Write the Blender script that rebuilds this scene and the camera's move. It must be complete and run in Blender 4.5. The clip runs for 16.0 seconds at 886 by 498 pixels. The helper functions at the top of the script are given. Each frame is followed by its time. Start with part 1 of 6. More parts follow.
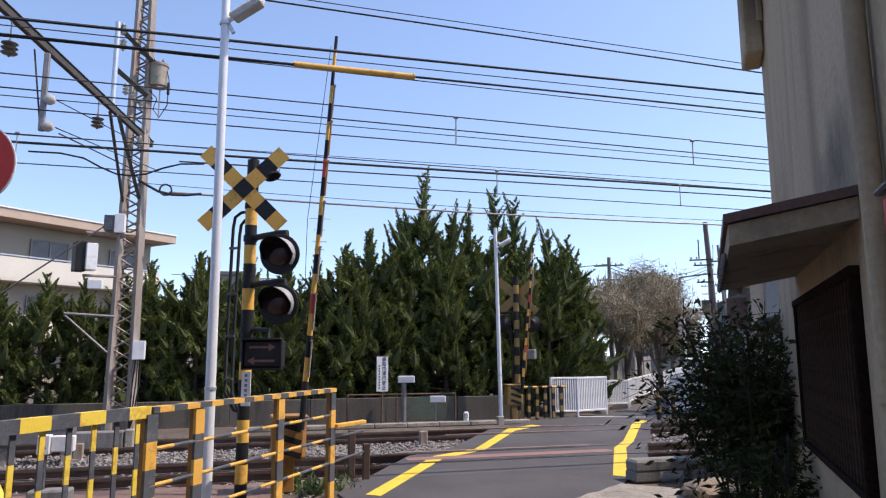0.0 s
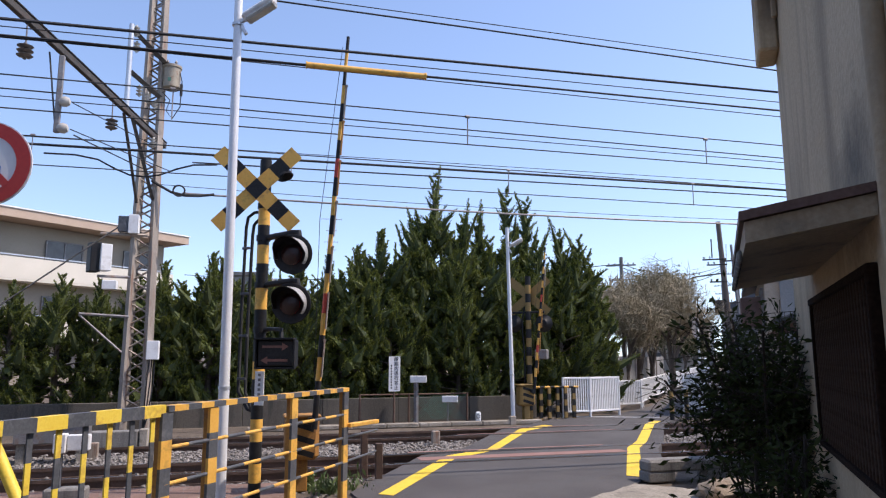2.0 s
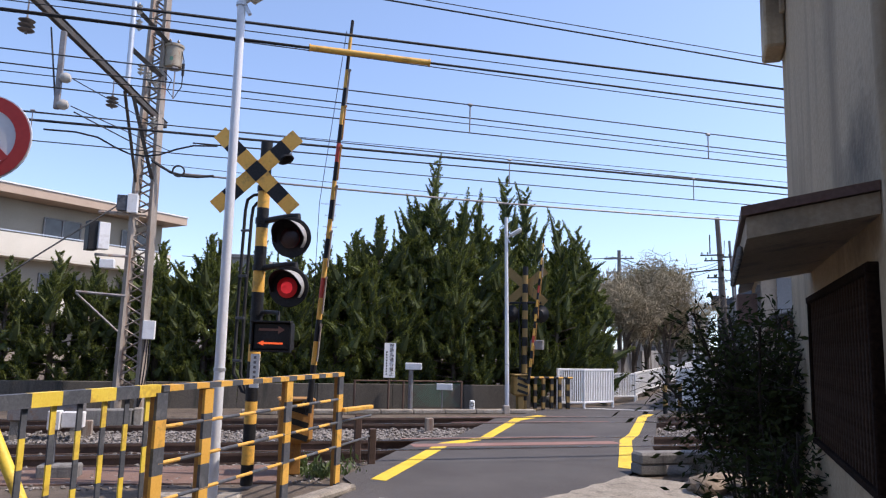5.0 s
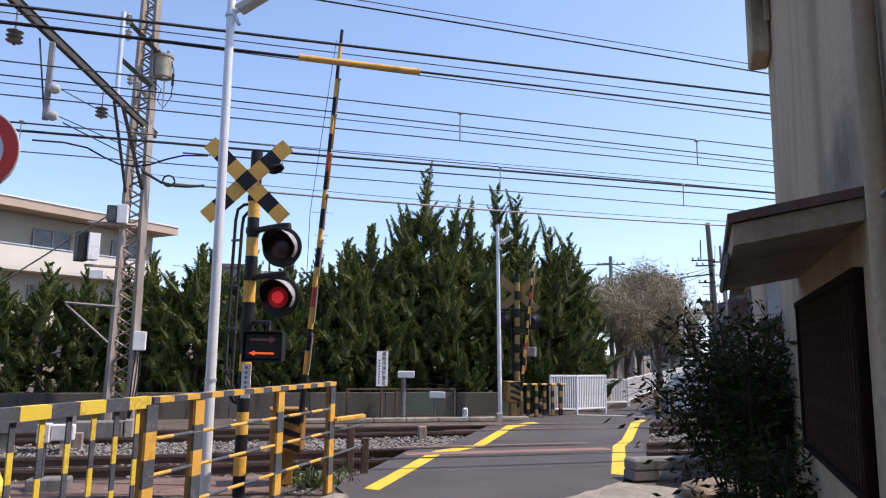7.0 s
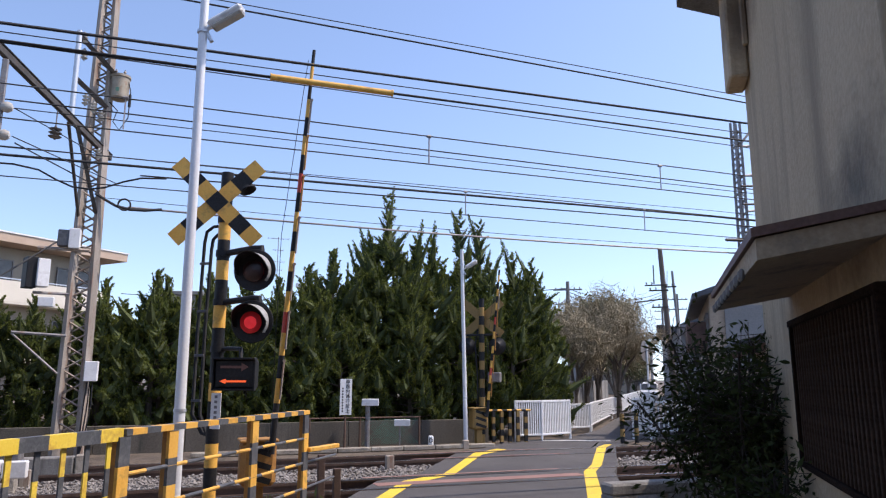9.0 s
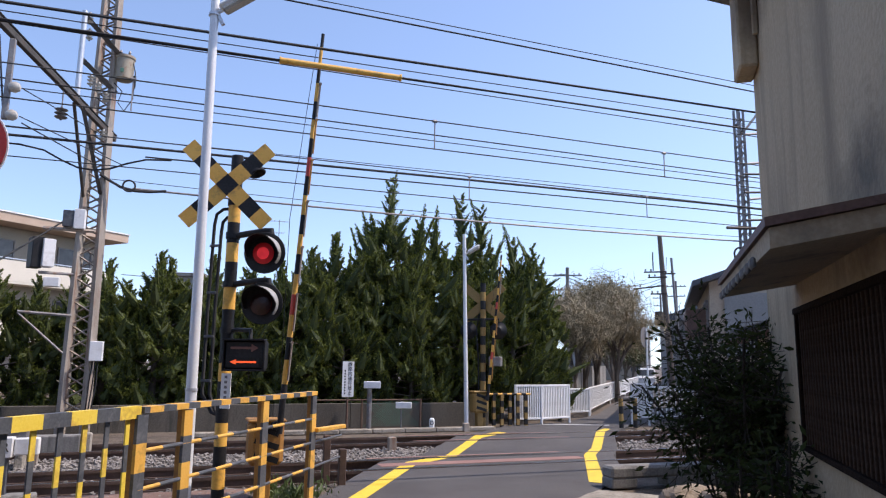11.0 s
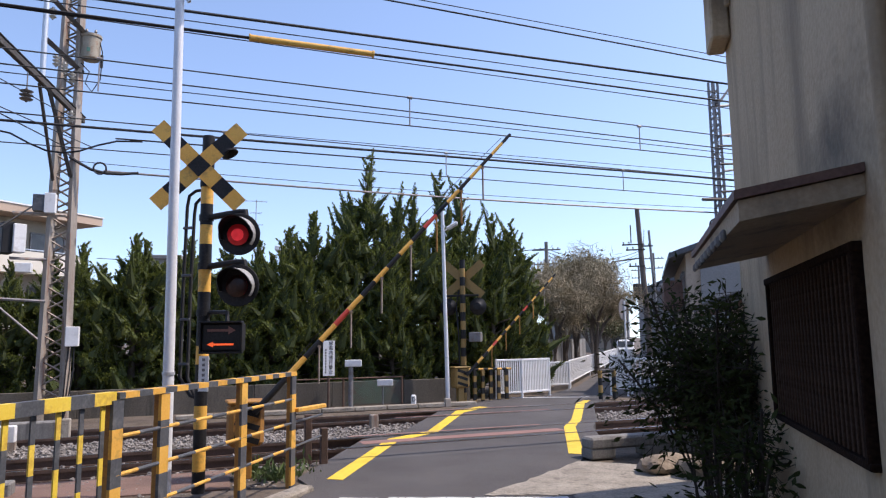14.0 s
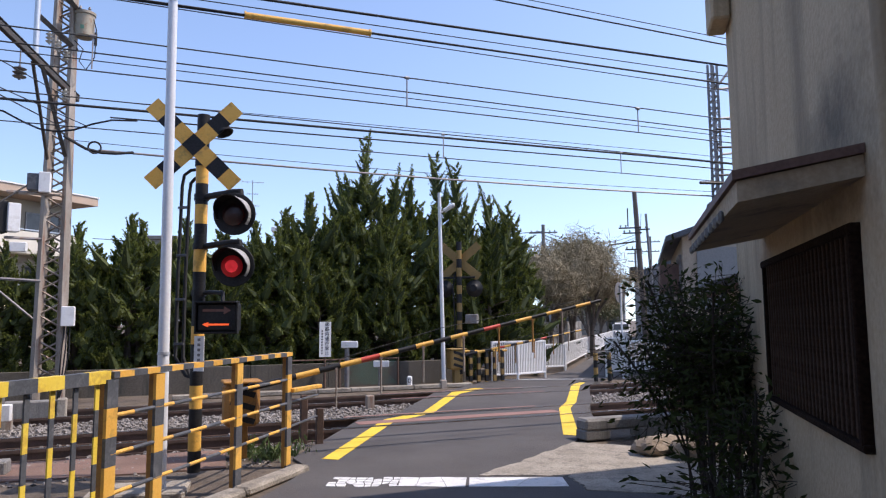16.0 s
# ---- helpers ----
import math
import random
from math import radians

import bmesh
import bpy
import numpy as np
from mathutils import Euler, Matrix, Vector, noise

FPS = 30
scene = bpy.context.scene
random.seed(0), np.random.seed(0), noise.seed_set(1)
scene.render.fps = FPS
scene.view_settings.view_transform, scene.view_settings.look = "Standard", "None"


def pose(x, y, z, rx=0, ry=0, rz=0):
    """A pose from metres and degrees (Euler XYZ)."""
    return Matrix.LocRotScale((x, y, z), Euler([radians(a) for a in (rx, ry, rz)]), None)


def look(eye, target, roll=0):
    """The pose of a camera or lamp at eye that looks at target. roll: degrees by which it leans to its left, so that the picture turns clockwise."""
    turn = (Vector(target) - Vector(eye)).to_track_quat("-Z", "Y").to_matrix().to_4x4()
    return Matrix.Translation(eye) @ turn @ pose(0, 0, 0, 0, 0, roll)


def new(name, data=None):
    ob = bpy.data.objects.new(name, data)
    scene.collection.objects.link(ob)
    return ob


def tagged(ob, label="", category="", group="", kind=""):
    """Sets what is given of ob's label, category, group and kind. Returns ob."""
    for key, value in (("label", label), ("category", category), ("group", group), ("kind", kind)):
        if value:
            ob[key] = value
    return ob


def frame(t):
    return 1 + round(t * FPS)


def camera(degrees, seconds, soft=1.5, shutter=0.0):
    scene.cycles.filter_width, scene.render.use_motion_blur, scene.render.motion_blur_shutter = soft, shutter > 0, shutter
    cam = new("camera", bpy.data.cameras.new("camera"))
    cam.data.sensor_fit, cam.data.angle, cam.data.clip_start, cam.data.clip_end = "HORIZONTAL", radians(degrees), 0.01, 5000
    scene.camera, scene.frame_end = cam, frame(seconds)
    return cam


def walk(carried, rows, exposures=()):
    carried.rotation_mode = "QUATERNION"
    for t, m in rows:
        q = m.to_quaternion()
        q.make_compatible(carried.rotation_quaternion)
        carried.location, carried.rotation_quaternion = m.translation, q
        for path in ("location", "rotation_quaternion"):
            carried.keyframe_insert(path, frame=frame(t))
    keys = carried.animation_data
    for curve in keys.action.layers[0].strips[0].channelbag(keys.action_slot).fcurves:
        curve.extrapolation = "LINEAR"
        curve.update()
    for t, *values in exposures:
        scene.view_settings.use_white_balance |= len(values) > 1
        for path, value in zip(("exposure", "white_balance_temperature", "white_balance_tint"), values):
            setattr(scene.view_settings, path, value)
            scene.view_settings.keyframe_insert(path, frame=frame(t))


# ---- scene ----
cam = camera(64.6, 16.0, soft=1.2)
PATH = [
    (0, (1.182, -0.036, 1.668), (0.931, 1.925, 1.969), -0.1),
    (0.5, (1.188, -0.03, 1.663), (0.94, 1.931, 1.97), -0.2),
    (1, (1.189, -0.032, 1.657), (0.942, 1.928, 1.966), -0.1),
    (1.5, (1.185, -0.03, 1.659), (0.917, 1.928, 1.964), -0.3),
    (2, (1.171, -0.033, 1.659), (0.888, 1.924, 1.961), -0.1),
    (2.5, (1.173, -0.026, 1.662), (0.883, 1.93, 1.96), 0.3),
    (3, (1.171, -0.024, 1.656), (0.879, 1.932, 1.951), 0.3),
    (3.5, (1.147, -0.009, 1.654), (0.863, 1.949, 1.945), 0.3),
    (6, (1.174, -0.027, 1.657), (0.894, 1.936, 1.918), 2.0),
    (6.5, (1.177, -0.028, 1.668), (0.905, 1.935, 1.944), 1.5),
    (7, (1.176, -0.029, 1.663), (0.92, 1.933, 1.953), 0.9),
    (7.5, (1.156, -0.021, 1.671), (0.908, 1.941, 1.971), 1.1),
    (8, (1.111, 0.073, 1.667), (0.9, 2.033, 2.003), 0.2),
    (8.5, (0.973, 0.107, 1.648), (0.838, 2.069, 2.017), -0.3),
    (11, (0.781, 0.007, 1.623), (0.661, 1.977, 1.946), 0.7),
    (11.5, (0.785, 0.021, 1.639), (0.657, 1.994, 1.944), 0.5),
    (12, (0.791, 0.022, 1.642), (0.665, 1.997, 1.931), 0.6),
    (12.5, (0.79, 0.033, 1.642), (0.676, 2.01, 1.921), 0.5),
    (13, (0.797, 0.032, 1.626), (0.706, 2.011, 1.901), 0.7),
    (13.5, (0.802, 0.029, 1.629), (0.733, 2.01, 1.897), -0.4),
    (14, (0.817, 0.023, 1.636), (0.754, 2.006, 1.893), -0.7),
    (14.5, (0.816, 0.036, 1.615), (0.767, 2.019, 1.869), -0.5),
    (15, (0.817, 0.037, 1.627), (0.765, 2.02, 1.883), -0.3),
    (15.5, (0.804, 0.044, 1.621), (0.754, 2.029, 1.864), -0.5),
    (16, (0.823, 0.052, 1.626), (0.768, 2.041, 1.833), -0.4),
]
walk(cam, [(t, look(eye, target, roll)) for t, eye, target, roll in PATH],
     exposures=[(0, .83, 6500, 18), (16, .83, 6500, 18)])

# ---- light ----
world = bpy.data.worlds.new("world")
scene.world = world
world.use_nodes = True
wn = world.node_tree.nodes
sky = wn.new("ShaderNodeTexSky")
sky.sky_type = "NISHITA"
sky.sun_disc = False
sky.sun_elevation, sky.sun_rotation = radians(55.8), radians(83)
sky.air_density, sky.dust_density, sky.ozone_density = .95, .75, 1.3
aim, lift, unit = wn.new("ShaderNodeTexCoord"), wn.new("ShaderNodeVectorMath"), wn.new("ShaderNodeVectorMath")
lift.operation, unit.operation = "ADD", "NORMALIZE"
lift.inputs[1].default_value = (0, 0, .06)
world.node_tree.links.new(aim.outputs["Generated"], lift.inputs[0])
world.node_tree.links.new(lift.outputs[0], unit.inputs[0])
world.node_tree.links.new(unit.outputs[0], sky.inputs["Vector"])
world.node_tree.links.new(sky.outputs["Color"], wn["Background"].inputs["Color"])
wn["Background"].inputs["Strength"].default_value = 0.15
sun_data = bpy.data.lights.new("sun", "SUN")
sun_data.energy, sun_data.angle, sun_data.color = 2.65, radians(0.53), (1.0, 0.92, 0.80)
sun = new("sun", sun_data)
sun.matrix_world = look((20, -2, 40), (20 - 0.675, -2 - 0.08, 39))

# ---- mesh helpers ----
C24, S24 = math.cos(radians(24)), math.sin(radians(24))


def T(u, n, z=0.0):
    """A place from metres along the tracks, across them, and up."""
    return Vector((u * C24 - n * S24, u * S24 + n * C24, z))


class Geo:
    """Collects faces for one mesh; m is the material slot."""

    def __init__(self):
        self.v, self.f, self.m = [], [], []

    def face(self, pts, m=0):
        i = len(self.v)
        self.v += [tuple(p) for p in pts]
        self.f.append(tuple(range(i, i + len(pts))))
        self.m.append(m)

    def block(self, c, size, m=0, rz=0.0, rx=0.0, ry=0.0, ch=0.0):
        """A box, its edges cut off by ch."""
        x, y, z = (s / 2 for s in size)
        ch = min(ch, x * .8, y * .8, z * .8)
        R = Euler((radians(rx), radians(ry), radians(rz))).to_matrix()
        c = Vector(c)
        if ch <= 0:
            P = [c + R @ Vector((a * x, b * y, d * z)) for a in (-1, 1) for b in (-1, 1) for d in (-1, 1)]
            i = len(self.v)
            self.v += [tuple(p) for p in P]
            for q in ((0, 1, 3, 2), (4, 6, 7, 5), (0, 4, 5, 1), (2, 3, 7, 6), (0, 2, 6, 4), (1, 5, 7, 3)):
                self.f.append(tuple(i + k for k in q))
                self.m.append(m)
            return self
        idx = {}
        for a in (-1, 1):
            for b in (-1, 1):
                for d in (-1, 1):
                    for k in range(3):
                        p = [a * (x - ch), b * (y - ch), d * (z - ch)]
                        p[k] = (a * x, b * y, d * z)[k]
                        idx[a, b, d, k] = len(self.v)
                        self.v.append(tuple(c + R @ Vector(p)))

        def add(q, n):
            pts = [Vector(self.v[k]) for k in q]
            nn = (pts[1] - pts[0]).cross(pts[2] - pts[0])
            if nn.dot(R @ Vector(n)) < 0:
                q = q[::-1]
            self.f.append(tuple(q))
            self.m.append(m)
        for k in range(3):
            o = [j for j in range(3) if j != k]
            for s in (-1, 1):
                q = []
                for a, b in ((-1, -1), (1, -1), (1, 1), (-1, 1)):
                    t = [0, 0, 0]
                    t[k], t[o[0]], t[o[1]] = s, a, b
                    q.append(idx[t[0], t[1], t[2], k])
                n = [0, 0, 0]
                n[k] = s
                add(q, n)
            for a in (-1, 1):
                for b in (-1, 1):
                    q = []
                    for s, kk in ((-1, o[0]), (1, o[0]), (1, o[1]), (-1, o[1])):
                        t = [0, 0, 0]
                        t[k], t[o[0]], t[o[1]] = s, a, b
                        q.append(idx[t[0], t[1], t[2], kk])
                    n = [0, 0, 0]
                    n[o[0]], n[o[1]] = a, b
                    add(q, n)
        for a in (-1, 1):
            for b in (-1, 1):
                for d in (-1, 1):
                    add([idx[a, b, d, 0], idx[a, b, d, 1], idx[a, b, d, 2]], (a, b, d))
        return self

    def tube(self, a, b, r, r2=None, seg=8, m=0, caps=True, m_cap=None):
        a, b = Vector(a), Vector(b)
        r2 = r if r2 is None else r2
        d = (b - a).normalized()
        s = d.cross(Vector((0, 0, 1)) if abs(d.z) < .95 else Vector((1, 0, 0))).normalized()
        w = s.cross(d)
        i = len(self.v)
        for p, rr in ((a, r), (b, r2)):
            for k in range(seg):
                g = 2 * math.pi * k / seg
                self.v.append(tuple(p + (s * math.cos(g) + w * math.sin(g)) * rr))
        for k in range(seg):
            j = (k + 1) % seg
            self.f.append((i + k, i + j, i + seg + j, i + seg + k))
            self.m.append(m)
        if caps:
            self.f.append(tuple(i + k for k in reversed(range(seg))))
            self.f.append(tuple(i + seg + k for k in range(seg)))
            self.m += [m if m_cap is None else m_cap] * 2
        return self

    def path(self, pts, r, seg=6, m=0):
        """A bent tube with shared rings."""
        pts = [Vector(p) for p in pts]
        i0 = len(self.v)
        s = None
        for k, p in enumerate(pts):
            d = (pts[min(k + 1, len(pts) - 1)] - pts[max(k - 1, 0)]).normalized()
            if s is None:
                s = d.cross(Vector((0, 0, 1)) if abs(d.z) < .95 else Vector((1, 0, 0))).normalized()
            s = (s - d * s.dot(d)).normalized()
            w = s.cross(d)
            for q in range(seg):
                g = 2 * math.pi * q / seg
                self.v.append(tuple(p + (s * math.cos(g) + w * math.sin(g)) * r))
        for k in range(len(pts) - 1):
            for q in range(seg):
                j = (q + 1) % seg
                self.f.append((i0 + k * seg + q, i0 + k * seg + j, i0 + (k + 1) * seg + j, i0 + (k + 1) * seg + q))
                self.m.append(m)
        self.f.append(tuple(i0 + k for k in reversed(range(seg))))
        self.f.append(tuple(i0 + (len(pts) - 1) * seg + k for k in range(seg)))
        self.m += [m, m]
        return self

    def lathe(self, c, axis, prof, seg=20, m=0):
        """Turns a profile of (along, radius) round the axis from c."""
        c, d = Vector(c), Vector(axis).normalized()
        s = d.cross(Vector((0, 0, 1)) if abs(d.z) < .95 else Vector((1, 0, 0))).normalized()
        w = s.cross(d)
        i = len(self.v)
        for h, r in prof:
            for k in range(seg):
                g = 2 * math.pi * k / seg
                self.v.append(tuple(c + d * h + (s * math.cos(g) + w * math.sin(g)) * r))
        for p in range(len(prof) - 1):
            for k in range(seg):
                j = (k + 1) % seg
                self.f.append((i + p * seg + k, i + p * seg + j, i + (p + 1) * seg + j, i + (p + 1) * seg + k))
                self.m.append(m)
        return self

    def prism(self, pts, z0, z1, m=0):
        """An upright prism over a counter-clockwise outline."""
        n, i = len(pts), len(self.v)
        self.v += [(p[0], p[1], z0) for p in pts] + [(p[0], p[1], z1) for p in pts]
        self.f += [tuple(i + k for k in reversed(range(n))), tuple(i + n + k for k in range(n))]
        self.f += [(i + k, i + (k + 1) % n, i + n + (k + 1) % n, i + n + k) for k in range(n)]
        self.m += [m] * (n + 2)
        return self

    def rock(self, c, r, rng, m=0, squash=.7):
        """A small broken stone."""
        c = Vector(c)
        R = Euler((rng.uniform(0, 6), rng.uniform(0, 6), rng.uniform(0, 6))).to_matrix()
        P = [Vector(p) * r * rng.uniform(.7, 1.15) for p in ((1, 0, 0), (-1, 0, 0), (0, 1, 0), (0, -1, 0), (0, 0, 1), (0, 0, -1))]
        i = len(self.v)
        for p in P:
            q = R @ p
            self.v.append((c.x + q.x, c.y + q.y, c.z + q.z * squash))
        for f in ((0, 2, 4), (2, 1, 4), (1, 3, 4), (3, 0, 4), (2, 0, 5), (1, 2, 5), (3, 1, 5), (0, 3, 5)):
            self.f.append(tuple(i + k for k in f))
            self.m.append(m)

    def mesh(self, name, mats, smooth=False):
        me = bpy.data.meshes.new(name)
        me.from_pydata(self.v, [], self.f)
        for mt in (mats if isinstance(mats, (list, tuple)) else [mats]):
            me.materials.append(mt)
        me.polygons.foreach_set("material_index", self.m)
        if smooth:
            me.polygons.foreach_set("use_smooth", [True] * len(self.f))
            me.set_sharp_from_angle(angle=radians(40))
        me.update()
        return me


def part(name, geo, mats, parent=None, label="", smooth=False):
    ob = new(name, geo.mesh(name, mats, smooth))
    if parent is not None:
        ob.parent = parent
    if label:
        tagged(ob, label)
    return ob


def thing(name, label, category, group="", kind="", at=None):
    ob = new(name)
    if at is not None:
        ob.matrix_basis = at
    return tagged(ob, label, category, group, kind)


def whole(name, geo, mats, label, category, group="", kind="", smooth=False):
    return tagged(part(name, geo, mats, None, "", smooth), label, category, group, kind)


# ---- materials ----
def surface(name, a, b, rough=.7, metal=0.0, coarse=2.0, fine=40.0, bump=.25, third=None, streak=False, spread=.5):
    """Two colours mixed by coarse and fine noise, a third in spots, with relief."""
    mt = bpy.data.materials.new(name)
    mt.use_nodes = True
    N, L = mt.node_tree.nodes, mt.node_tree.links
    bs = N["Principled BSDF"]
    co = N.new("ShaderNodeTexCoord")
    mp = N.new("ShaderNodeMapping")
    mp.inputs["Scale"].default_value = (1, 1, .12) if streak else (1, 1, 1)
    L.new(co.outputs["Object"], mp.inputs["Vector"])
    n1, n2 = N.new("ShaderNodeTexNoise"), N.new("ShaderNodeTexNoise")
    n1.inputs["Scale"].default_value, n1.inputs["Detail"].default_value = coarse, 5
    n2.inputs["Scale"].default_value, n2.inputs["Detail"].default_value = fine, 4
    L.new(mp.outputs["Vector"], n1.inputs["Vector"])
    L.new(co.outputs["Object"], n2.inputs["Vector"])
    ad = N.new("ShaderNodeMath")
    ad.operation = "ADD"
    L.new(n1.outputs["Fac"], ad.inputs[0])
    L.new(n2.outputs["Fac"], ad.inputs[1])
    rm = N.new("ShaderNodeMapRange")
    rm.inputs["From Min"].default_value, rm.inputs["From Max"].default_value = 1 - spread * .5, 1 + spread * .5
    L.new(ad.outputs[0], rm.inputs["Value"])
    mx = N.new("ShaderNodeMix")
    mx.data_type = "RGBA"
    mx.inputs["A"].default_value, mx.inputs["B"].default_value = (*a, 1), (*b, 1)
    L.new(rm.outputs[0], mx.inputs["Factor"])
    out = mx.outputs["Result"]
    if third:
        n3 = N.new("ShaderNodeTexNoise")
        n3.inputs["Scale"].default_value, n3.inputs["Detail"].default_value = coarse * 2.3, 8
        n3.inputs["Roughness"].default_value = .7
        L.new(mp.outputs["Vector"], n3.inputs["Vector"])
        r3 = N.new("ShaderNodeMapRange")
        r3.inputs["From Min"].default_value, r3.inputs["From Max"].default_value = .52, .68
        L.new(n3.outputs["Fac"], r3.inputs["Value"])
        m3 = N.new("ShaderNodeMix")
        m3.data_type = "RGBA"
        m3.inputs["B"].default_value = (*third, 1)
        L.new(r3.outputs[0], m3.inputs["Factor"])
        L.new(out, m3.inputs["A"])
        out = m3.outputs["Result"]
    L.new(out, bs.inputs["Base Color"])
    bs.inputs["Roughness"].default_value, bs.inputs["Metallic"].default_value = rough, metal
    if bump:
        bp = N.new("ShaderNodeBump")
        bp.inputs["Strength"].default_value, bp.inputs["Distance"].default_value = bump, .02
        L.new(n2.outputs["Fac"], bp.inputs["Height"])
        L.new(bp.outputs["Normal"], bs.inputs["Normal"])
    return mt


def leafy(name, a, b, rough=.6, trans=.25, patch=0.0):
    """Leaves that differ in colour clump by clump."""
    mt = bpy.data.materials.new(name)
    mt.use_nodes = True
    N, L = mt.node_tree.nodes, mt.node_tree.links
    bs = N["Principled BSDF"]
    g = N.new("ShaderNodeNewGeometry")
    oi = N.new("ShaderNodeObjectInfo")
    ad = N.new("ShaderNodeMath")
    ad.operation = "MULTIPLY_ADD"
    ad.inputs[1].default_value = .25
    L.new(oi.outputs["Random"], ad.inputs[0])
    sc = N.new("ShaderNodeMath")
    sc.operation = "MULTIPLY"
    sc.inputs[1].default_value = .5 if patch else .75
    L.new(g.outputs["Random Per Island"], sc.inputs[0])
    L.new(sc.outputs[0], ad.inputs[2])
    mx = N.new("ShaderNodeMix")
    mx.data_type = "RGBA"
    mx.inputs["A"].default_value, mx.inputs["B"].default_value = (*a, 1), (*b, 1)
    fac = ad.outputs[0]
    if patch:
        co, nz = N.new("ShaderNodeTexCoord"), N.new("ShaderNodeTexNoise")
        nz.inputs["Scale"].default_value, nz.inputs["Detail"].default_value = patch, 3
        L.new(co.outputs["Object"], nz.inputs["Vector"])
        mr = N.new("ShaderNodeMapRange")
        mr.inputs["From Min"].default_value, mr.inputs["From Max"].default_value = .34, .60
        L.new(nz.outputs["Fac"], mr.inputs["Value"])
        ml = N.new("ShaderNodeMath")
        ml.operation = "MULTIPLY"
        L.new(mr.outputs[0], ml.inputs[0])
        L.new(ad.outputs[0], ml.inputs[1])
        sq = N.new("ShaderNodeMath")
        sq.operation = "MULTIPLY_ADD"
        sq.inputs[1].default_value, sq.inputs[2].default_value = 1.15, .10
        L.new(ml.outputs[0], sq.inputs[0])
        fac = sq.outputs[0]
    L.new(fac, mx.inputs["Factor"])
    L.new(mx.outputs["Result"], bs.inputs["Base Color"])
    bs.inputs["Roughness"].default_value = rough
    tr = N.new("ShaderNodeBsdfTranslucent")
    L.new(mx.outputs["Result"], tr.inputs["Color"])
    ms = N.new("ShaderNodeMixShader")
    ms.inputs[0].default_value = trans
    L.new(bs.outputs[0], ms.inputs[1])
    L.new(tr.outputs[0], ms.inputs[2])
    L.new(ms.outputs[0], N["Material Output"].inputs["Surface"])
    return mt


def glowing(name, col, power):
    mt = bpy.data.materials.new(name)
    mt.use_nodes = True
    bs = mt.node_tree.nodes["Principled BSDF"]
    bs.inputs["Base Color"].default_value = (*col, 1)
    bs.inputs["Emission Color"].default_value = (*col, 1)
    bs.inputs["Emission Strength"].default_value = power
    return mt


ASPHALT = surface("asphalt", (.058, .052, .051), (.105, .096, .093), .85, 0, .9, 160, .5, (.08, .078, .078), spread=.6)
CONCRETE = surface("concrete", (.21, .185, .15), (.40, .355, .295), .9, 0, 2.5, 45, .7, (.14, .125, .105))
OLD_CONCRETE = surface("old_concrete", (.16, .15, .14), (.27, .26, .24), .9, 0, 1.2, 40, .5, (.09, .085, .08), streak=True)
# stained old concrete, darkened so the colour carries the boundary wall's shade
SHADED_CONCRETE = surface("shaded_concrete", (.072, .062, .050), (.14, .123, .10), .9, 0, 1.2, 40, .5, (.04, .04, .035), streak=True)
SOIL = surface("soil", (.085, .064, .047), (.15, .118, .09), .95, 0, 2.2, 50, .8, (.055, .045, .035))
RED_GROUND = surface("red_ground", (.14, .085, .062), (.24, .145, .11), .9, 0, 1.5, 90, .5)
BALLAST_BED = surface("ballast_bed", (.10, .09, .08), (.22, .20, .18), .95, 0, 6, 60, .8)
STONE = leafy("ballast_stone", (.10, .085, .075), (.33, .30, .27), .9, 0.0)
YELLOW = surface("yellow_paint", (.74, .38, .055), (.82, .47, .095), .5, 0, 3, 60, .1, (.42, .24, .06))
BRIGHT_YELLOW = surface("bright_yellow_paint", (.80, .56, .05), (.86, .64, .09), .5, 0, 3, 60, .1, (.55, .33, .06))
YELLOW_LINE = surface("yellow_road_paint", (.75, .50, .03), (.82, .58, .06), .7, 0, 3, 90, .3, (.62, .42, .05))
BLACK = surface("black_paint", (.011, .011, .012), (.026, .026, .028), .5, 0, 3, 50, .1)
BLACK.node_tree.nodes["Principled BSDF"].inputs["Specular IOR Level"].default_value = .25
# weathered orange, darkened further to give fence posts a shaded side
SHADED_OLD_ORANGE = surface("shaded_weathered_orange", (.30, .14, .03), (.44, .215, .045), .65, 0, 4, 60, .15, (.20, .095, .04))
DULL_BLACK = surface("worn_black_paint", (.06, .065, .075), (.10, .105, .115), .55, 0, 4, 50, .1, (.16, .16, .17))
RED_PAINT = surface("red_paint", (.50, .05, .03), (.58, .08, .05), .5, 0, 3, 50, .1)
WHITE_PAINT = surface("white_paint", (.70, .70, .70), (.80, .80, .79), .5, 0, 2, 40, .08, (.60, .59, .57))
ROAD_WHITE = surface("white_road_paint", (.62, .62, .61), (.75, .75, .74), .75, 0, 2, 60, .3, (.35, .35, .35))
GALV = surface("galvanised_steel", (.50, .52, .55), (.62, .64, .67), .45, .6, 3, 30, .08)
POLE_WHITE = surface("pale_steel_paint", (.66, .67, .69), (.76, .77, .78), .4, .05, 2, 40, .06)
RUSTY = surface("rusty_steel", (.25, .215, .18), (.40, .35, .30), .75, .2, 4, 60, .3, (.25, .13, .08), streak=True)
RUST_POST = surface("rusty_post", (.10, .06, .042), (.17, .105, .075), .85, .1, 5, 60, .3)
GREY_STEEL = surface("grey_steel", (.17, .165, .17), (.28, .27, .27), .6, .4, 4, 50, .2, (.22, .15, .11))
RAIL_SIDE = surface("rail_rust", (.07, .045, .035), (.13, .08, .06), .85, .1, 5, 60, .3)
RAIL_TOP = surface("polished_rail", (.45, .45, .46), (.60, .60, .61), .25, .9, 3, 40, .05)
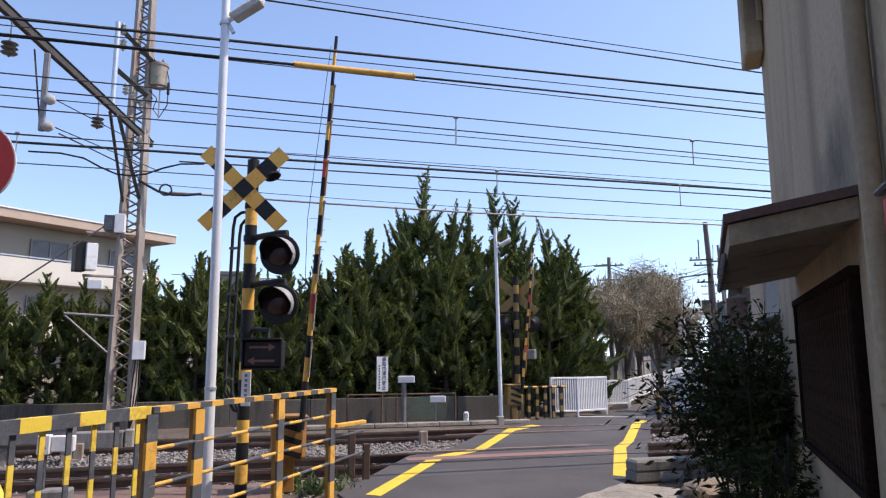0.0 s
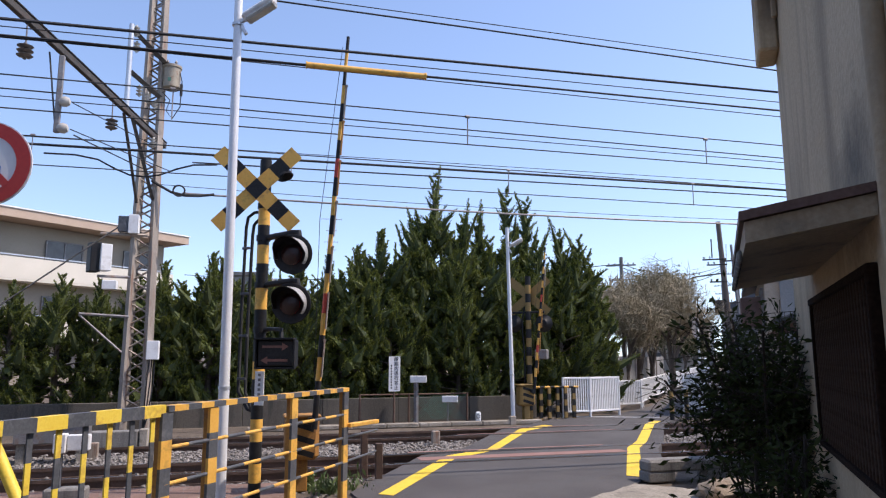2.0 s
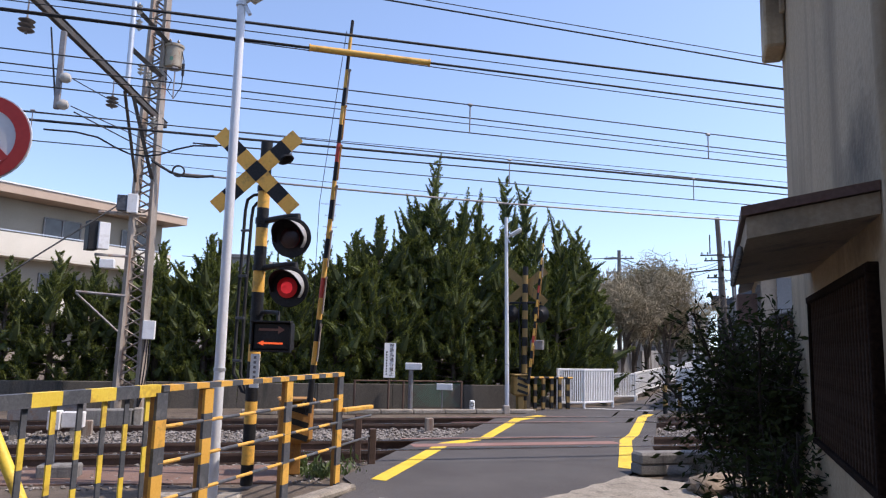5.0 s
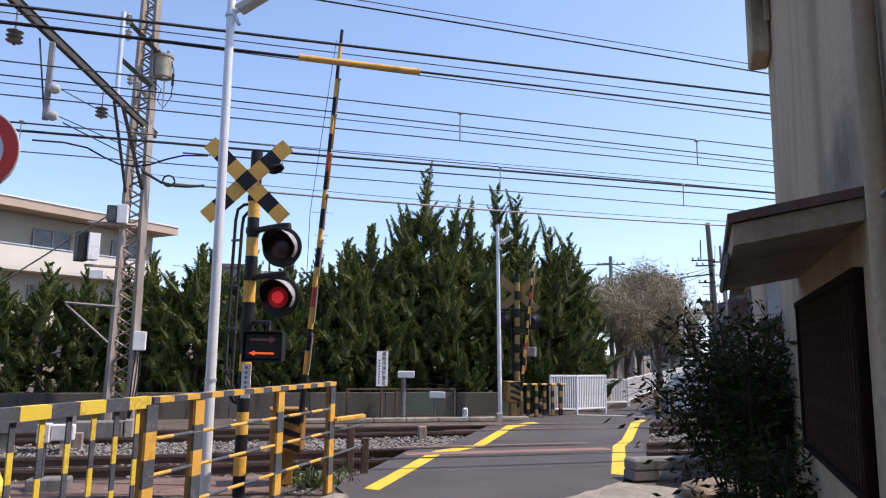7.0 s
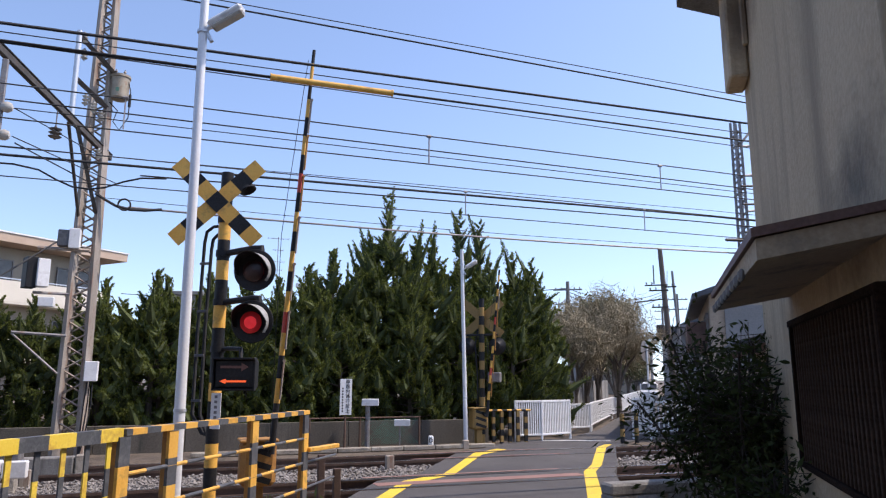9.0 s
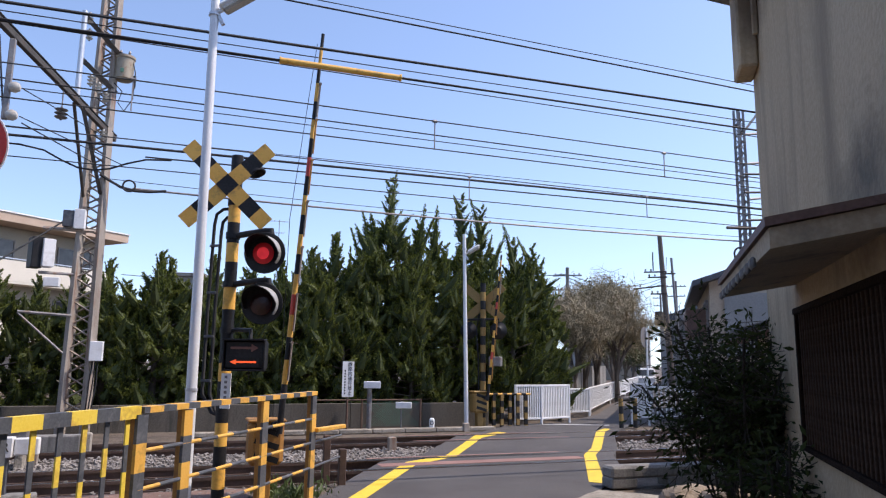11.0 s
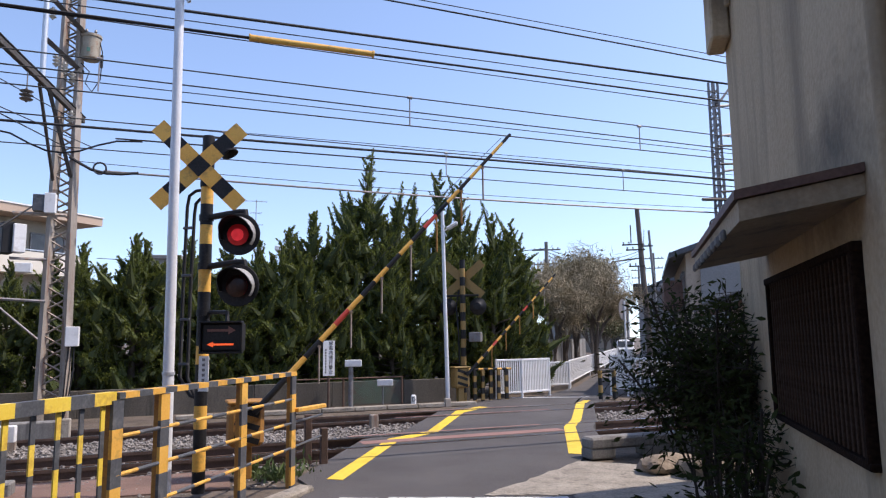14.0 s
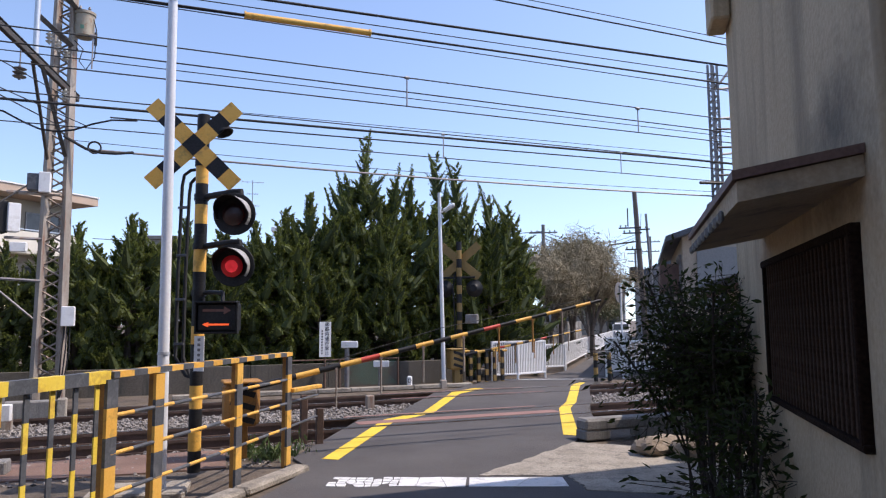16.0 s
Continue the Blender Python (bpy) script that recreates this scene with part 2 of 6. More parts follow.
RUBBER = surface("black_rubber", (.012, .012, .013), (.025, .025, .026), .5, 0, 6, 60, .1)
CABLE = surface("cable_sheath", (.010, .010, .011), (.022, .022, .024), .8, 0, 6, 60, 0)
WIRE = surface("bare_wire", (.02, .02, .02), (.045, .045, .045), .8, 0, 6, 60, 0)
PORCELAIN = surface("glazed_porcelain", (.38, .36, .32), (.52, .50, .45), .25, 0, 6, 60, 0, (.40, .34, .28))
BROWN_PORCELAIN = surface("brown_porcelain", (.11, .095, .085), (.19, .165, .15), .3, 0, 6, 60, 0)
TRANSFORMER = surface("transformer_paint", (.27, .235, .175), (.36, .31, .235), .6, .1, 5, 40, .1, (.25, .13, .07))
STUCCO = surface("stained_stucco", (.43, .325, .205), (.54, .425, .285), .92, 0, .8, 30, .35, (.31, .24, .16), streak=True)


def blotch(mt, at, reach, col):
    """Adds a ragged patch of another colour round a place on the wall."""
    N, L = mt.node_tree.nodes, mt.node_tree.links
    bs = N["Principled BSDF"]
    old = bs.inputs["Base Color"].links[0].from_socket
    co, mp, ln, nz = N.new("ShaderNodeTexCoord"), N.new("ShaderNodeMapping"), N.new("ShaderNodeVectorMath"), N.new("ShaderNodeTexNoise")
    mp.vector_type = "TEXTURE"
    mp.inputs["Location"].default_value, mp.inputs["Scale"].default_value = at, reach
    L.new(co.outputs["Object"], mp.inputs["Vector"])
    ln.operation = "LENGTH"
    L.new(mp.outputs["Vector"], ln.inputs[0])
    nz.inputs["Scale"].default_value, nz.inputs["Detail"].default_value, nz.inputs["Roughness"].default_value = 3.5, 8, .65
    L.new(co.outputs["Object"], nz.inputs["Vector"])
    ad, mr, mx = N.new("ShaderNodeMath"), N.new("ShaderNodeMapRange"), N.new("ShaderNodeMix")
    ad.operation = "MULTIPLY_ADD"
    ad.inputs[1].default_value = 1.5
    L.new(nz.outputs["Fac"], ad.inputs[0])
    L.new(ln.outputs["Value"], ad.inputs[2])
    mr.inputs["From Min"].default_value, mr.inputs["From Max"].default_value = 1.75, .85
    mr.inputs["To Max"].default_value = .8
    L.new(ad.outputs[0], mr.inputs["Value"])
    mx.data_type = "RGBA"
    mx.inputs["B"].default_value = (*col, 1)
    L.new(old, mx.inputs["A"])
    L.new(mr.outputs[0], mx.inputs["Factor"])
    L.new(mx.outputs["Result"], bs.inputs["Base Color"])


# sooty stain above the canopy
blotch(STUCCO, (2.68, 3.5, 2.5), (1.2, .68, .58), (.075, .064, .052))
# browner patch on the upper corner
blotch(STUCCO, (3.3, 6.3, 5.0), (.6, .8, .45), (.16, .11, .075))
STUCCO_SOFFIT = surface("soffit_plaster", (.36, .28, .19), (.49, .40, .285), .92, 0, 1.2, 40, .25, (.22, .19, .15))
BROWN_TRIM = surface("brown_flashing", (.13, .075, .06), (.20, .12, .095), .6, .2, 4, 50, .15)
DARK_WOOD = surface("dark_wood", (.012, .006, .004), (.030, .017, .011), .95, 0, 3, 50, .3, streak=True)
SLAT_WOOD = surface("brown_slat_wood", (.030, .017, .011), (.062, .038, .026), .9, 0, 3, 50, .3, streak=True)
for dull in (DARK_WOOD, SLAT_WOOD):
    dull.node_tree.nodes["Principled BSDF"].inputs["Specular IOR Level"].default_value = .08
DARK_BARK = surface("dark_bark", (.026, .019, .013), (.055, .042, .03), .95, 0, 5, 50, .3)
BARK = surface("bark", (.09, .07, .055), (.17, .135, .105), .95, 0, 5, 50, .6)
JUNIPER = leafy("juniper_leaf", (.058, .078, .018), (.21, .235, .055), .7, .3)
JUNIPER.node_tree.nodes["Principled BSDF"].inputs["Specular IOR Level"].default_value = .12
# dark green of the solid tuft cores, puts the crown's inner shade into colour
JUNIPER_INNER_SHADE = leafy("juniper_inner_shade", (.030, .042, .012), (.075, .095, .026), .8, 0.0)
NANDINA = leafy("nandina_leaf", (.016, .024, .007), (.060, .074, .020), .85, .2)
NANDINA.node_tree.nodes["Principled BSDF"].inputs["Specular IOR Level"].default_value = .2
TWIG = leafy("bare_twig", (.24, .20, .125), (.40, .335, .22), .9, 0)
DULL_LEAF = leafy("dull_leaf", (.06, .075, .03), (.14, .135, .06))
WEED = leafy("weed_leaf", (.06, .10, .03), (.14, .19, .06))
# cream lowered so the apartment wall has its shade in the colour
CREAM = surface("cream_wall", (.30, .26, .205), (.37, .32, .255), .85, 0, .5, 20, .15)
TAN = surface("tan_fascia", (.42, .31, .23), (.50, .38, .29), .8, 0, .8, 20, .1)
WHITE_WALL = surface("white_render", (.55, .54, .52), (.66, .65, .62), .85, 0, .7, 25, .15, (.45, .44, .41))
GREY_WALL = surface("grey_cladding", (.22, .22, .22), (.30, .295, .29), .8, 0, .8, 25, .15)
ROOF_TILE = surface("dark_roof_tile", (.05, .055, .065), (.10, .105, .12), .6, 0, 2, 20, .3)
GLASS_DARK = surface("dark_window_glass", (.06, .06, .06), (.10, .10, .10), .22, 0, 1, 3, 0)
SIGN_WHITE = surface("sign_enamel", (.74, .74, .74), (.80, .80, .80), .35, 0, 2, 30, 0)
SIGN_BLACK = surface("sign_lettering", (.01, .01, .01), (.02, .02, .02), .5, 0, 3, 30, 0)
SIGN_RED = surface("sign_red", (.42, .025, .02), (.50, .04, .03), .4, 0, 2, 30, 0)
SIGN_BLUE = surface("sign_blue", (.02, .12, .45), (.03, .15, .50), .4, 0, 2, 30, 0)
GREEN_MESH = surface("green_mesh_wire", (.06, .16, .11), (.09, .21, .15), .5, 0, 4, 40, 0)
LENS_OFF = surface("unlit_red_lens", (.018, .005, .005), (.04, .010, .009), .3, 0, 12, 50, .2)
LENS_ON = glowing("lit_red_lens", (.55, .010, .013), .06)
LENS_HOT = glowing("lit_red_lens_centre", (1.0, .035, .045), .34)


def mottle(mt, scale, low):
    """Breaks an even glow into the cells of a lamp's optics."""
    N, L = mt.node_tree.nodes, mt.node_tree.links
    co, vo, mr = N.new("ShaderNodeTexCoord"), N.new("ShaderNodeTexVoronoi"), N.new("ShaderNodeMapRange")
    vo.inputs["Scale"].default_value = scale
    L.new(co.outputs["Object"], vo.inputs["Vector"])
    L.new(vo.outputs["Distance"], mr.inputs["Value"])
    top = N["Principled BSDF"].inputs["Emission Strength"].default_value
    mr.inputs["From Max"].default_value = .75
    mr.inputs["To Min"].default_value, mr.inputs["To Max"].default_value = top * 1.25, top * low
    L.new(mr.outputs[0], N["Principled BSDF"].inputs["Emission Strength"])


mottle(LENS_ON, 42, .1)
mottle(LENS_HOT, 34, .25)
ARROW_OFF = surface("unlit_arrow", (.16, .07, .055), (.22, .10, .08), .5, 0, 8, 40, 0)
ARROW_ON = glowing("lit_arrow", (1.0, .13, .03), .42)
DARK_STEEL = surface("dark_weathered_steel", (.045, .04, .036), (.085, .075, .065), .75, .2, 4, 50, .2, (.10, .06, .04))
HOUSE_WALL = surface("shaded_plaster", (.40, .32, .245), (.49, .40, .31), .85, 0, .7, 25, .15, (.31, .255, .20))
# brighter cream that puts sunlight into the balcony fronts
LIT_CREAM = surface("lit_cream_paint", (.62, .57, .47), (.70, .64, .54), .8, 0, .7, 25, .1)
# ochre of the far boards, with tree shade included in its tone
FAR_SHADED_OCHRE = surface("dull_shaded_ochre", (.24, .15, .045), (.32, .20, .06), .6, 0, 3, 40, .1)
PINK_PANEL = surface("red_brown_panel", (.24, .13, .11), (.31, .18, .15), .85, 0, 2, 90, .4)
ROCK = surface("garden_rock", (.19, .15, .11), (.31, .25, .19), .9, 0, 3, 25, .6, (.15, .13, .10))
WOOD_POLE = surface("weathered_pole_wood", (.09, .07, .058), (.15, .12, .10), .9, 0, 3, 40, .3, streak=True)
HOOD_GREY = surface("hood_paint", (.34, .335, .32), (.46, .455, .44), .5, .2, 5, 40, .05)

# ---- ground, road and track ----
def ground_sheet():
    g = Geo()
    rows = [(-900, -.03), (9.55, -.03), (9.85, -.19), (15.75, -.19), (16.1, -.04), (60, -.04), (3000, -.04)]
    cols = [-2500, -60, -20, 0, 20, 60, 2500]
    for (n0, z0), (n1, z1) in zip(rows, rows[1:]):
        for u0, u1 in zip(cols, cols[1:]):
            g.face([T(u0, n0, z0), T(u1, n0, z0), T(u1, n1, z1), T(u0, n1, z1)])
    return whole("ground", g, SOIL, "bare grey-brown earth beside the railway", "ground", kind="structure")


LEFT = [(-4.6, -7), (-1.05, 7.0), (-.92, 8.1), (-1.25, 8.7), (-.95, 12.0), (-.35, 13.0), (.15, 16.6), (.75, 17.7), (1.45, 19.7), (3.1, 20.9), (4.6, 24.6), (8.4, 39.4), (16.5, 71)]
RIGHT = [(.0, -7), (3.0, 5.0), (3.62, 7.5), (3.2, 8.0), (2.1, 9.1), (2.45, 10.2), (2.85, 10.4), (3.15, 13.5), (3.4, 14.5), (4.0, 18.2), (4.3, 19.0), (5.0, 20.6), (7.4, 24.0), (11.6, 39.0), (20.0, 70)]


def road():
    g = Geo()
    g.prism(RIGHT + LEFT[::-1], -.18, 0.0)
    return whole("road", g, ASPHALT, "worn grey asphalt lane crossing the rails", "road", kind="structure")


def strip(name, pts, w, mats, label, cat, z=.004, side=0.0, kind="structure"):
    """A painted band along points."""
    g = Geo()
    pts = [Vector((p[0], p[1], 0)) for p in pts]
    L, R = [], []
    for k, p in enumerate(pts):
        d = (pts[min(k + 1, len(pts) - 1)] - pts[max(k - 1, 0)]).normalized()
        s = Vector((-d.y, d.x, 0))
        L.append(p + s * w * (.5 + side))
        R.append(p - s * w * (.5 - side))
    for k in range(len(pts) - 1):
        g.face([R[k] + Vector((0, 0, z)), R[k + 1] + Vector((0, 0, z)), L[k + 1] + Vector((0, 0, z)), L[k] + Vector((0, 0, z))])
    return whole(name, g, mats, label, cat, kind=kind)


def quad_line(name, quads, mats, label, z=.005):
    g = Geo()
    for q in quads:
        g.prism(q, 0.0005, z)
    return whole(name, g, mats, label, "road marking", kind="structure")


def paint():
    yl = [[(-.88, 8.63), (-.68, 8.57), (-.33, 11.74), (-.52, 12.02)], [(-.52, 12.02), (-.33, 11.74), (.28, 12.9), (.09, 12.98)],
          [(.09, 12.98), (.28, 12.9), (.73, 16.22), (.55, 16.6)], [(.55, 16.6), (.73, 16.22), (1.3, 17.4), (1.1, 17.6)]]
    yr = [[(2.25, 10.4), (2.46, 10.3), (2.82, 13.5), (2.60, 13.45)], [(2.60, 13.45), (2.82, 13.5), (3.09, 14.5), (2.89, 14.5)],
          [(2.89, 14.5), (3.09, 14.5), (3.76, 18.1), (3.56, 18.2)], [(3.56, 18.2), (3.76, 18.1), (4.05, 19.0), (3.9, 19.05)]]
    quad_line("yellow_edge_line", yl, YELLOW_LINE, "yellow painted edge line with worn ends")
    quad_line("yellow_edge_line", yr, YELLOW_LINE, "yellow painted edge line with worn ends")
    rng = random.Random(4)
    cells = []

    def edge(x, f):
        """The line's near and far edge at x, worn unevenly."""
        return (7.20 + .02 * math.sin(x * 7)) * (1 - f) + (7.62 + .015 * math.sin(x * 11 + 1)) * f

    def pieces(x0, x1, nx, ny, gap, loss):
        """Flakes of paint between cracks."""
        P = {}
        for i in range(nx + 1):
            for j in range(ny + 1):
                jx = rng.uniform(-.3, .3) * (x1 - x0) / nx if 0 < i < nx else rng.uniform(-.02, .02)
                jf = rng.uniform(-.28, .28) / ny if 0 < j < ny else 0
                x = x0 + (x1 - x0) * i / nx + jx
                P[i, j] = Vector((x, edge(x, j / ny + jf), 0))
        for i in range(nx):
            for j in range(ny):
                if rng.random() < loss:
                    continue
                q = [P[i, j], P[i + 1, j], P[i + 1, j + 1], P[i, j + 1]]
                c = sum(q, Vector()) / 4
                cells.append([(c + (v - c) * (1 - gap / max(.02, (v - c).length))).to_tuple()[:2] for v in q])
    pieces(-.56, .16, 8, 4, .010, .06)
    pieces(.17, .85, 3, 1, .007, 0)
    pieces(.86, 1.86, 2, 1, .006, 0)
    quad_line("white_stop_line", cells, ROAD_WHITE, "cracked white stop line on the asphalt")
    quad_line("white_stop_line", [[(1.9, 20.15), (1.93, 20.03), (4.2, 20.05), (4.2, 20.17)]], ROAD_WHITE, "thin white stop line on the asphalt")


def rails():
    for n in (10.47, 11.60, 13.97, 15.10):
        g = Geo()
        rz = 24
        c = T(8, n)
        g.block((c.x, c.y, -.017), (120, .066, .045), 0, rz)
        g.block((c.x, c.y, .0075), (120, .05, .003), 1, rz)
        g.block((c.x, c.y, -.085), (120, .018, .10), 0, rz)
        g.block((c.x, c.y, -.145), (120, .125, .024), 0, rz)
        whole("rail", g, [RAIL_SIDE, RAIL_TOP], "rusty steel running rail with a polished head", "rail", "running rails", "structure")
    g = Geo()
    for n, gap in ((10.47, 1), (11.60, -1), (13.97, 1), (15.10, -1)):
        for u0, u1 in ((3.6 if n < 12 else 5.6, 7.2 if n < 12 else 9.6),):
            c = T((u0 + u1) / 2, n + gap * .075)
            g.block((c.x, c.y, .003), (u1 - u0 + .4, .07, .006), 0, 24)
    whole("flangeway_gap", g, RUBBER, "dark flangeway gaps beside the rails in the road", "rail gap", kind="structure")
    g = Geo()
    for n0, n1 in ((10.78, 11.10), (11.72, 11.80), (14.15, 14.23), (15.2, 15.27)):
        c = T(5.75 if n0 < 12 else 7.4, (n0 + n1) / 2)
        g.block((c.x, c.y, .003), (3.75, n1 - n0, .006), 0, 24)
    whole("crossing_panel", g, PINK_PANEL, "red-brown crossing panels beside the rails", "crossing panel", kind="structure")
    g = Geo()
    for n in (11.03, 14.53):
        u = -14.0
        while u < 26:
            if not (2.3 < u < 8.4 if n < 12 else 4.6 < u < 10.8):
                c = T(u, n)
                g.block((c.x, c.y, -.20), (.22, 2.0, .10), 0, 24, ch=.01)
            u += .62
    whole("sleepers", g, OLD_CONCRETE, "grey concrete sleepers half sunk in ballast", "sleeper", kind="stuff")


def ballast():
    rng = random.Random(7)
    g = Geo()
    for k in range(21000):
        u, n = rng.uniform(-8, 14), rng.choice((rng.uniform(9.7, 15.9), rng.uniform(11.6, 14.0)))
        p = T(u, n)
        # keep the stones off the road slab
        yy = p.y
        lx = np.interp(yy, [q[1] for q in LEFT], [q[0] for q in LEFT])
        rx = np.interp(yy, [q[1] for q in RIGHT], [q[0] for q in RIGHT])
        if lx - .05 < p.x < rx + .05:
            continue
        hump = .05 if 11.75 < n < 13.85 else 0.0
        near = min(abs(n - q) for q in (10.47, 11.60, 13.97, 15.10))
        if near < .07:
            continue
        g.rock((p.x, p.y, -.16 + hump + rng.uniform(-.03, .035)), rng.uniform(.022, .052), rng)
    for k in range(3800):
        u, n = rng.uniform(-7, 3.4), rng.uniform(8.2, 9.9)
        p = T(u, n)
        if p.x > np.interp(p.y, [q[1] for q in LEFT], [q[0] for q in LEFT]) - .12:
            continue
        if rng.random() < .55 and n < 9.2:
            continue
        r = rng.uniform(.010, .034)
        g.rock((p.x, p.y, -.03 + (9.55 < n) * -.06 + r * .3), r, rng)
    whole("ballast", g, STONE, "grey crushed-stone ballast between the rails", "ballast", kind="stuff")
    g = Geo()
    for u0, u1 in ((-60, 60),):
        for n0, n1, z in ((9.8, 11.7, -.17), (11.7, 13.9, -.13), (13.9, 15.9, -.17)):
            g.face([T(u0, n0, z), T(u1, n0, z), T(u1, n1, z), T(u0, n1, z)])
    whole("ballast_bed", g, BALLAST_BED, "packed ballast bed under the tracks", "ballast", kind="structure")


def near_verge():
    g = Geo()
    g.prism([(-9, 5.9), (-1.9, 8.2), (-2.3, 9.35), (-9.5, 6.6)], -.05, -.012)
    whole("red_path", g, RED_GROUND, "red-brown compacted path beside the track", "path", kind="structure")
    g = Geo()
    # kerb of rough concrete along the road
    for k in range(6):
        a, b = Vector((-3.0, 1.2, 0)), Vector((-.86, 8.05, 0))
        p, q = a.lerp(b, k / 6 + .002), a.lerp(b, (k + 1) / 6 - .002)
        m = (p + q) / 2
        g.block((m.x - .12, m.y, .015), (.2, (q - p).length, .09), 0, -math.degrees(math.atan2(b.x - a.x, b.y - a.y)), ch=.025)
    whole("kerb", g, CONCRETE, "rough pale concrete kerb under the striped fence", "kerb", kind="structure")
    g = Geo()
    rng = random.Random(12)
    rim = []
    for p, q in zip([(.98, 7.70), (1.92, 7.69), (2.02, 7.05), (3.42, 6.72), (4.4, 9.0), (3.0, 9.45), (2.3, 9.75)], [(1.92, 7.69), (2.02, 7.05), (3.42, 6.72), (4.4, 9.0), (3.0, 9.45), (2.3, 9.75), (.98, 7.70)]):
        for k in range(14):
            f = k / 14
            rim.append((p[0] + (q[0] - p[0]) * f + rng.uniform(-.03, .03), p[1] + (q[1] - p[1]) * f + rng.uniform(-.03, .03)))
    g.prism(rim, -.1, .007)
    whole("concrete_apron", g, CONCRETE, "rough worn pale concrete apron beside the house", "pavement", kind="structure")
    g = Geo()
    g.block((-2.35, 7.0, -.02), (.9, .55, .12), 0, 14, ch=.02)
    whole("concrete_footing", g, CONCRETE, "weathered concrete footing block under the lamp pole", "footing", kind="structure")


ground_sheet(), road(), paint(), rails(), ballast(), near_verge()


# ---- the house beside the road ----
WALL_X, WALL_DX = 1.842, .235


def on_wall(y, out=0.0, z=0.0):
    """A place on the house wall at depth y, out metres clear of it."""
    return Vector((WALL_X + WALL_DX * y - .9735 * out, y + .2288 * out, z))


WALL_RZ = -math.degrees(math.atan(WALL_DX))


def house():
    h = thing("house", "old two-storey house with stained grey stucco walls", "house")
    g = Geo()

    Y0, Y1 = -6.0, 6.75
    wy0, wy1, wz0, wz1 = 3.19, 5.32, 1.045, 2.055
    ys, zs = (Y0, wy0, wy1, Y1), (-.05, wz0, wz1, 5.45)
    idx = {}
    for o in (0.0, -.18):
        for y in ys:
            for z in zs:
                idx[o, y, z] = len(g.v)
                g.v.append(tuple(on_wall(y, o, z)))

    def quad(a, b, c, d):
        g.f.append((idx[a], idx[b], idx[c], idx[d]))
        g.m.append(0)
    for i in range(3):
        for j in range(3):
            if i == 1 and j == 1:
                continue
            for o in (0.0, -.18):
                k = [(o, ys[i], zs[j]), (o, ys[i + 1], zs[j]), (o, ys[i + 1], zs[j + 1]), (o, ys[i], zs[j + 1])]
                quad(*(k[::-1] if o == 0 else k))
    for (y0, z0), (y1, z1) in (((wy0, wz0), (wy1, wz0)), ((wy1, wz0), (wy1, wz1)), ((wy1, wz1), (wy0, wz1)), ((wy0, wz1), (wy0, wz0)),
                               ((Y1, zs[0]), (Y1, zs[1])), ((Y1, zs[1]), (Y1, zs[2])), ((Y1, zs[2]), (Y1, zs[3]))):
        quad((0.0, y0, z0), (0.0, y1, z1), (-.18, y1, z1), (-.18, y0, z0))
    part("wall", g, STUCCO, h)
    g = Geo()
    # the end wall runs with the tracks
    e = Vector((C24, S24, 0))
    c0 = on_wall(Y1, -.18)
    g.prism([c0 - Vector((-S24, C24, 0)) * .18 + e * .05, c0 - Vector((-S24, C24, 0)) * .18 + e * 6.2, c0 + e * 6.2, c0], -.05, 5.45)
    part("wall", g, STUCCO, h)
    g = Geo()
    s = on_wall(Y0, -.18), on_wall(Y0, -6.0), on_wall(Y0 + .18, -6.0), on_wall(Y0 + .18, -.18)
    g.prism([s[0], s[1], s[2], s[3]], -.05, 5.45)
    part("wall", g, STUCCO, h)
    g = Geo()
    g.prism([on_wall(Y0, -6.0), on_wall(Y0, -6.18), on_wall(Y1, -6.18), on_wall(Y1, -6.0)], -.05, 5.45)
    part("wall", g, STUCCO, h)
    # roof with an eave and a fascia
    g = Geo()
    o = .42
    over = Vector((-S24, C24, 0)) * .4
    a, b, c, d = on_wall(Y0 - .4, o), on_wall(Y1, 0) + over - e * .42, on_wall(Y1, 0) + over + e * 6.8, on_wall(Y0 - .4, -6.4)
    g.prism([a, d, c, b], 5.45, 5.58)
    r0, r1 = on_wall(Y0 - .4, -3.0, 7.0), on_wall(Y1 - 2.5, -3.0, 7.0)
    up = Vector((0, 0, 5.585))
    g.face([a + up, b + up, r1, r0], 1)
    g.face([c + up, d + up, r0, r1], 1)
    g.face([b + up, c + up, r1], 0)
    g.face([d + up, a + up, r0], 0)
    part("roof", g, [OLD_CONCRETE, ROOF_TILE], h, "dark tiled roof with a concrete eave")
    # canopy slab over the window, falling outwards
    cn = Geo()
    y0, y1, k = 3.07, 5.4, .52

    def canopy(o0, o1, zt0, zt1, th0, th1, m, yy0, yy1):
        P = [on_wall(yy0, o0, zt0), on_wall(yy0, o1, zt1), on_wall(yy1, o1, zt1), on_wall(yy1, o0, zt0)]
        Q = [on_wall(yy0, o0, zt0 - th0), on_wall(yy0, o1, zt1 - th1), on_wall(yy1, o1, zt1 - th1), on_wall(yy1, o0, zt0 - th0)]
        cn.face(P[::-1], m)
        cn.face(Q, m)
        for i in range(4):
            j = (i + 1) % 4
            cn.face([P[i], P[j], Q[j], Q[i]], m)
    canopy(0.002, k, 2.335, 2.245, .095, .095, 0, y0, y1)
    cv = part("canopy", cn, STUCCO_SOFFIT, h, "stained concrete canopy slab over the window")
    cn = Geo()
    canopy(0.004, k + .02, 2.38, 2.29, .042, .042, 0, y0 - .025, y1 + .025)
    part("flashing", cn, BROWN_TRIM, cv, "brown metal flashing along the canopy")
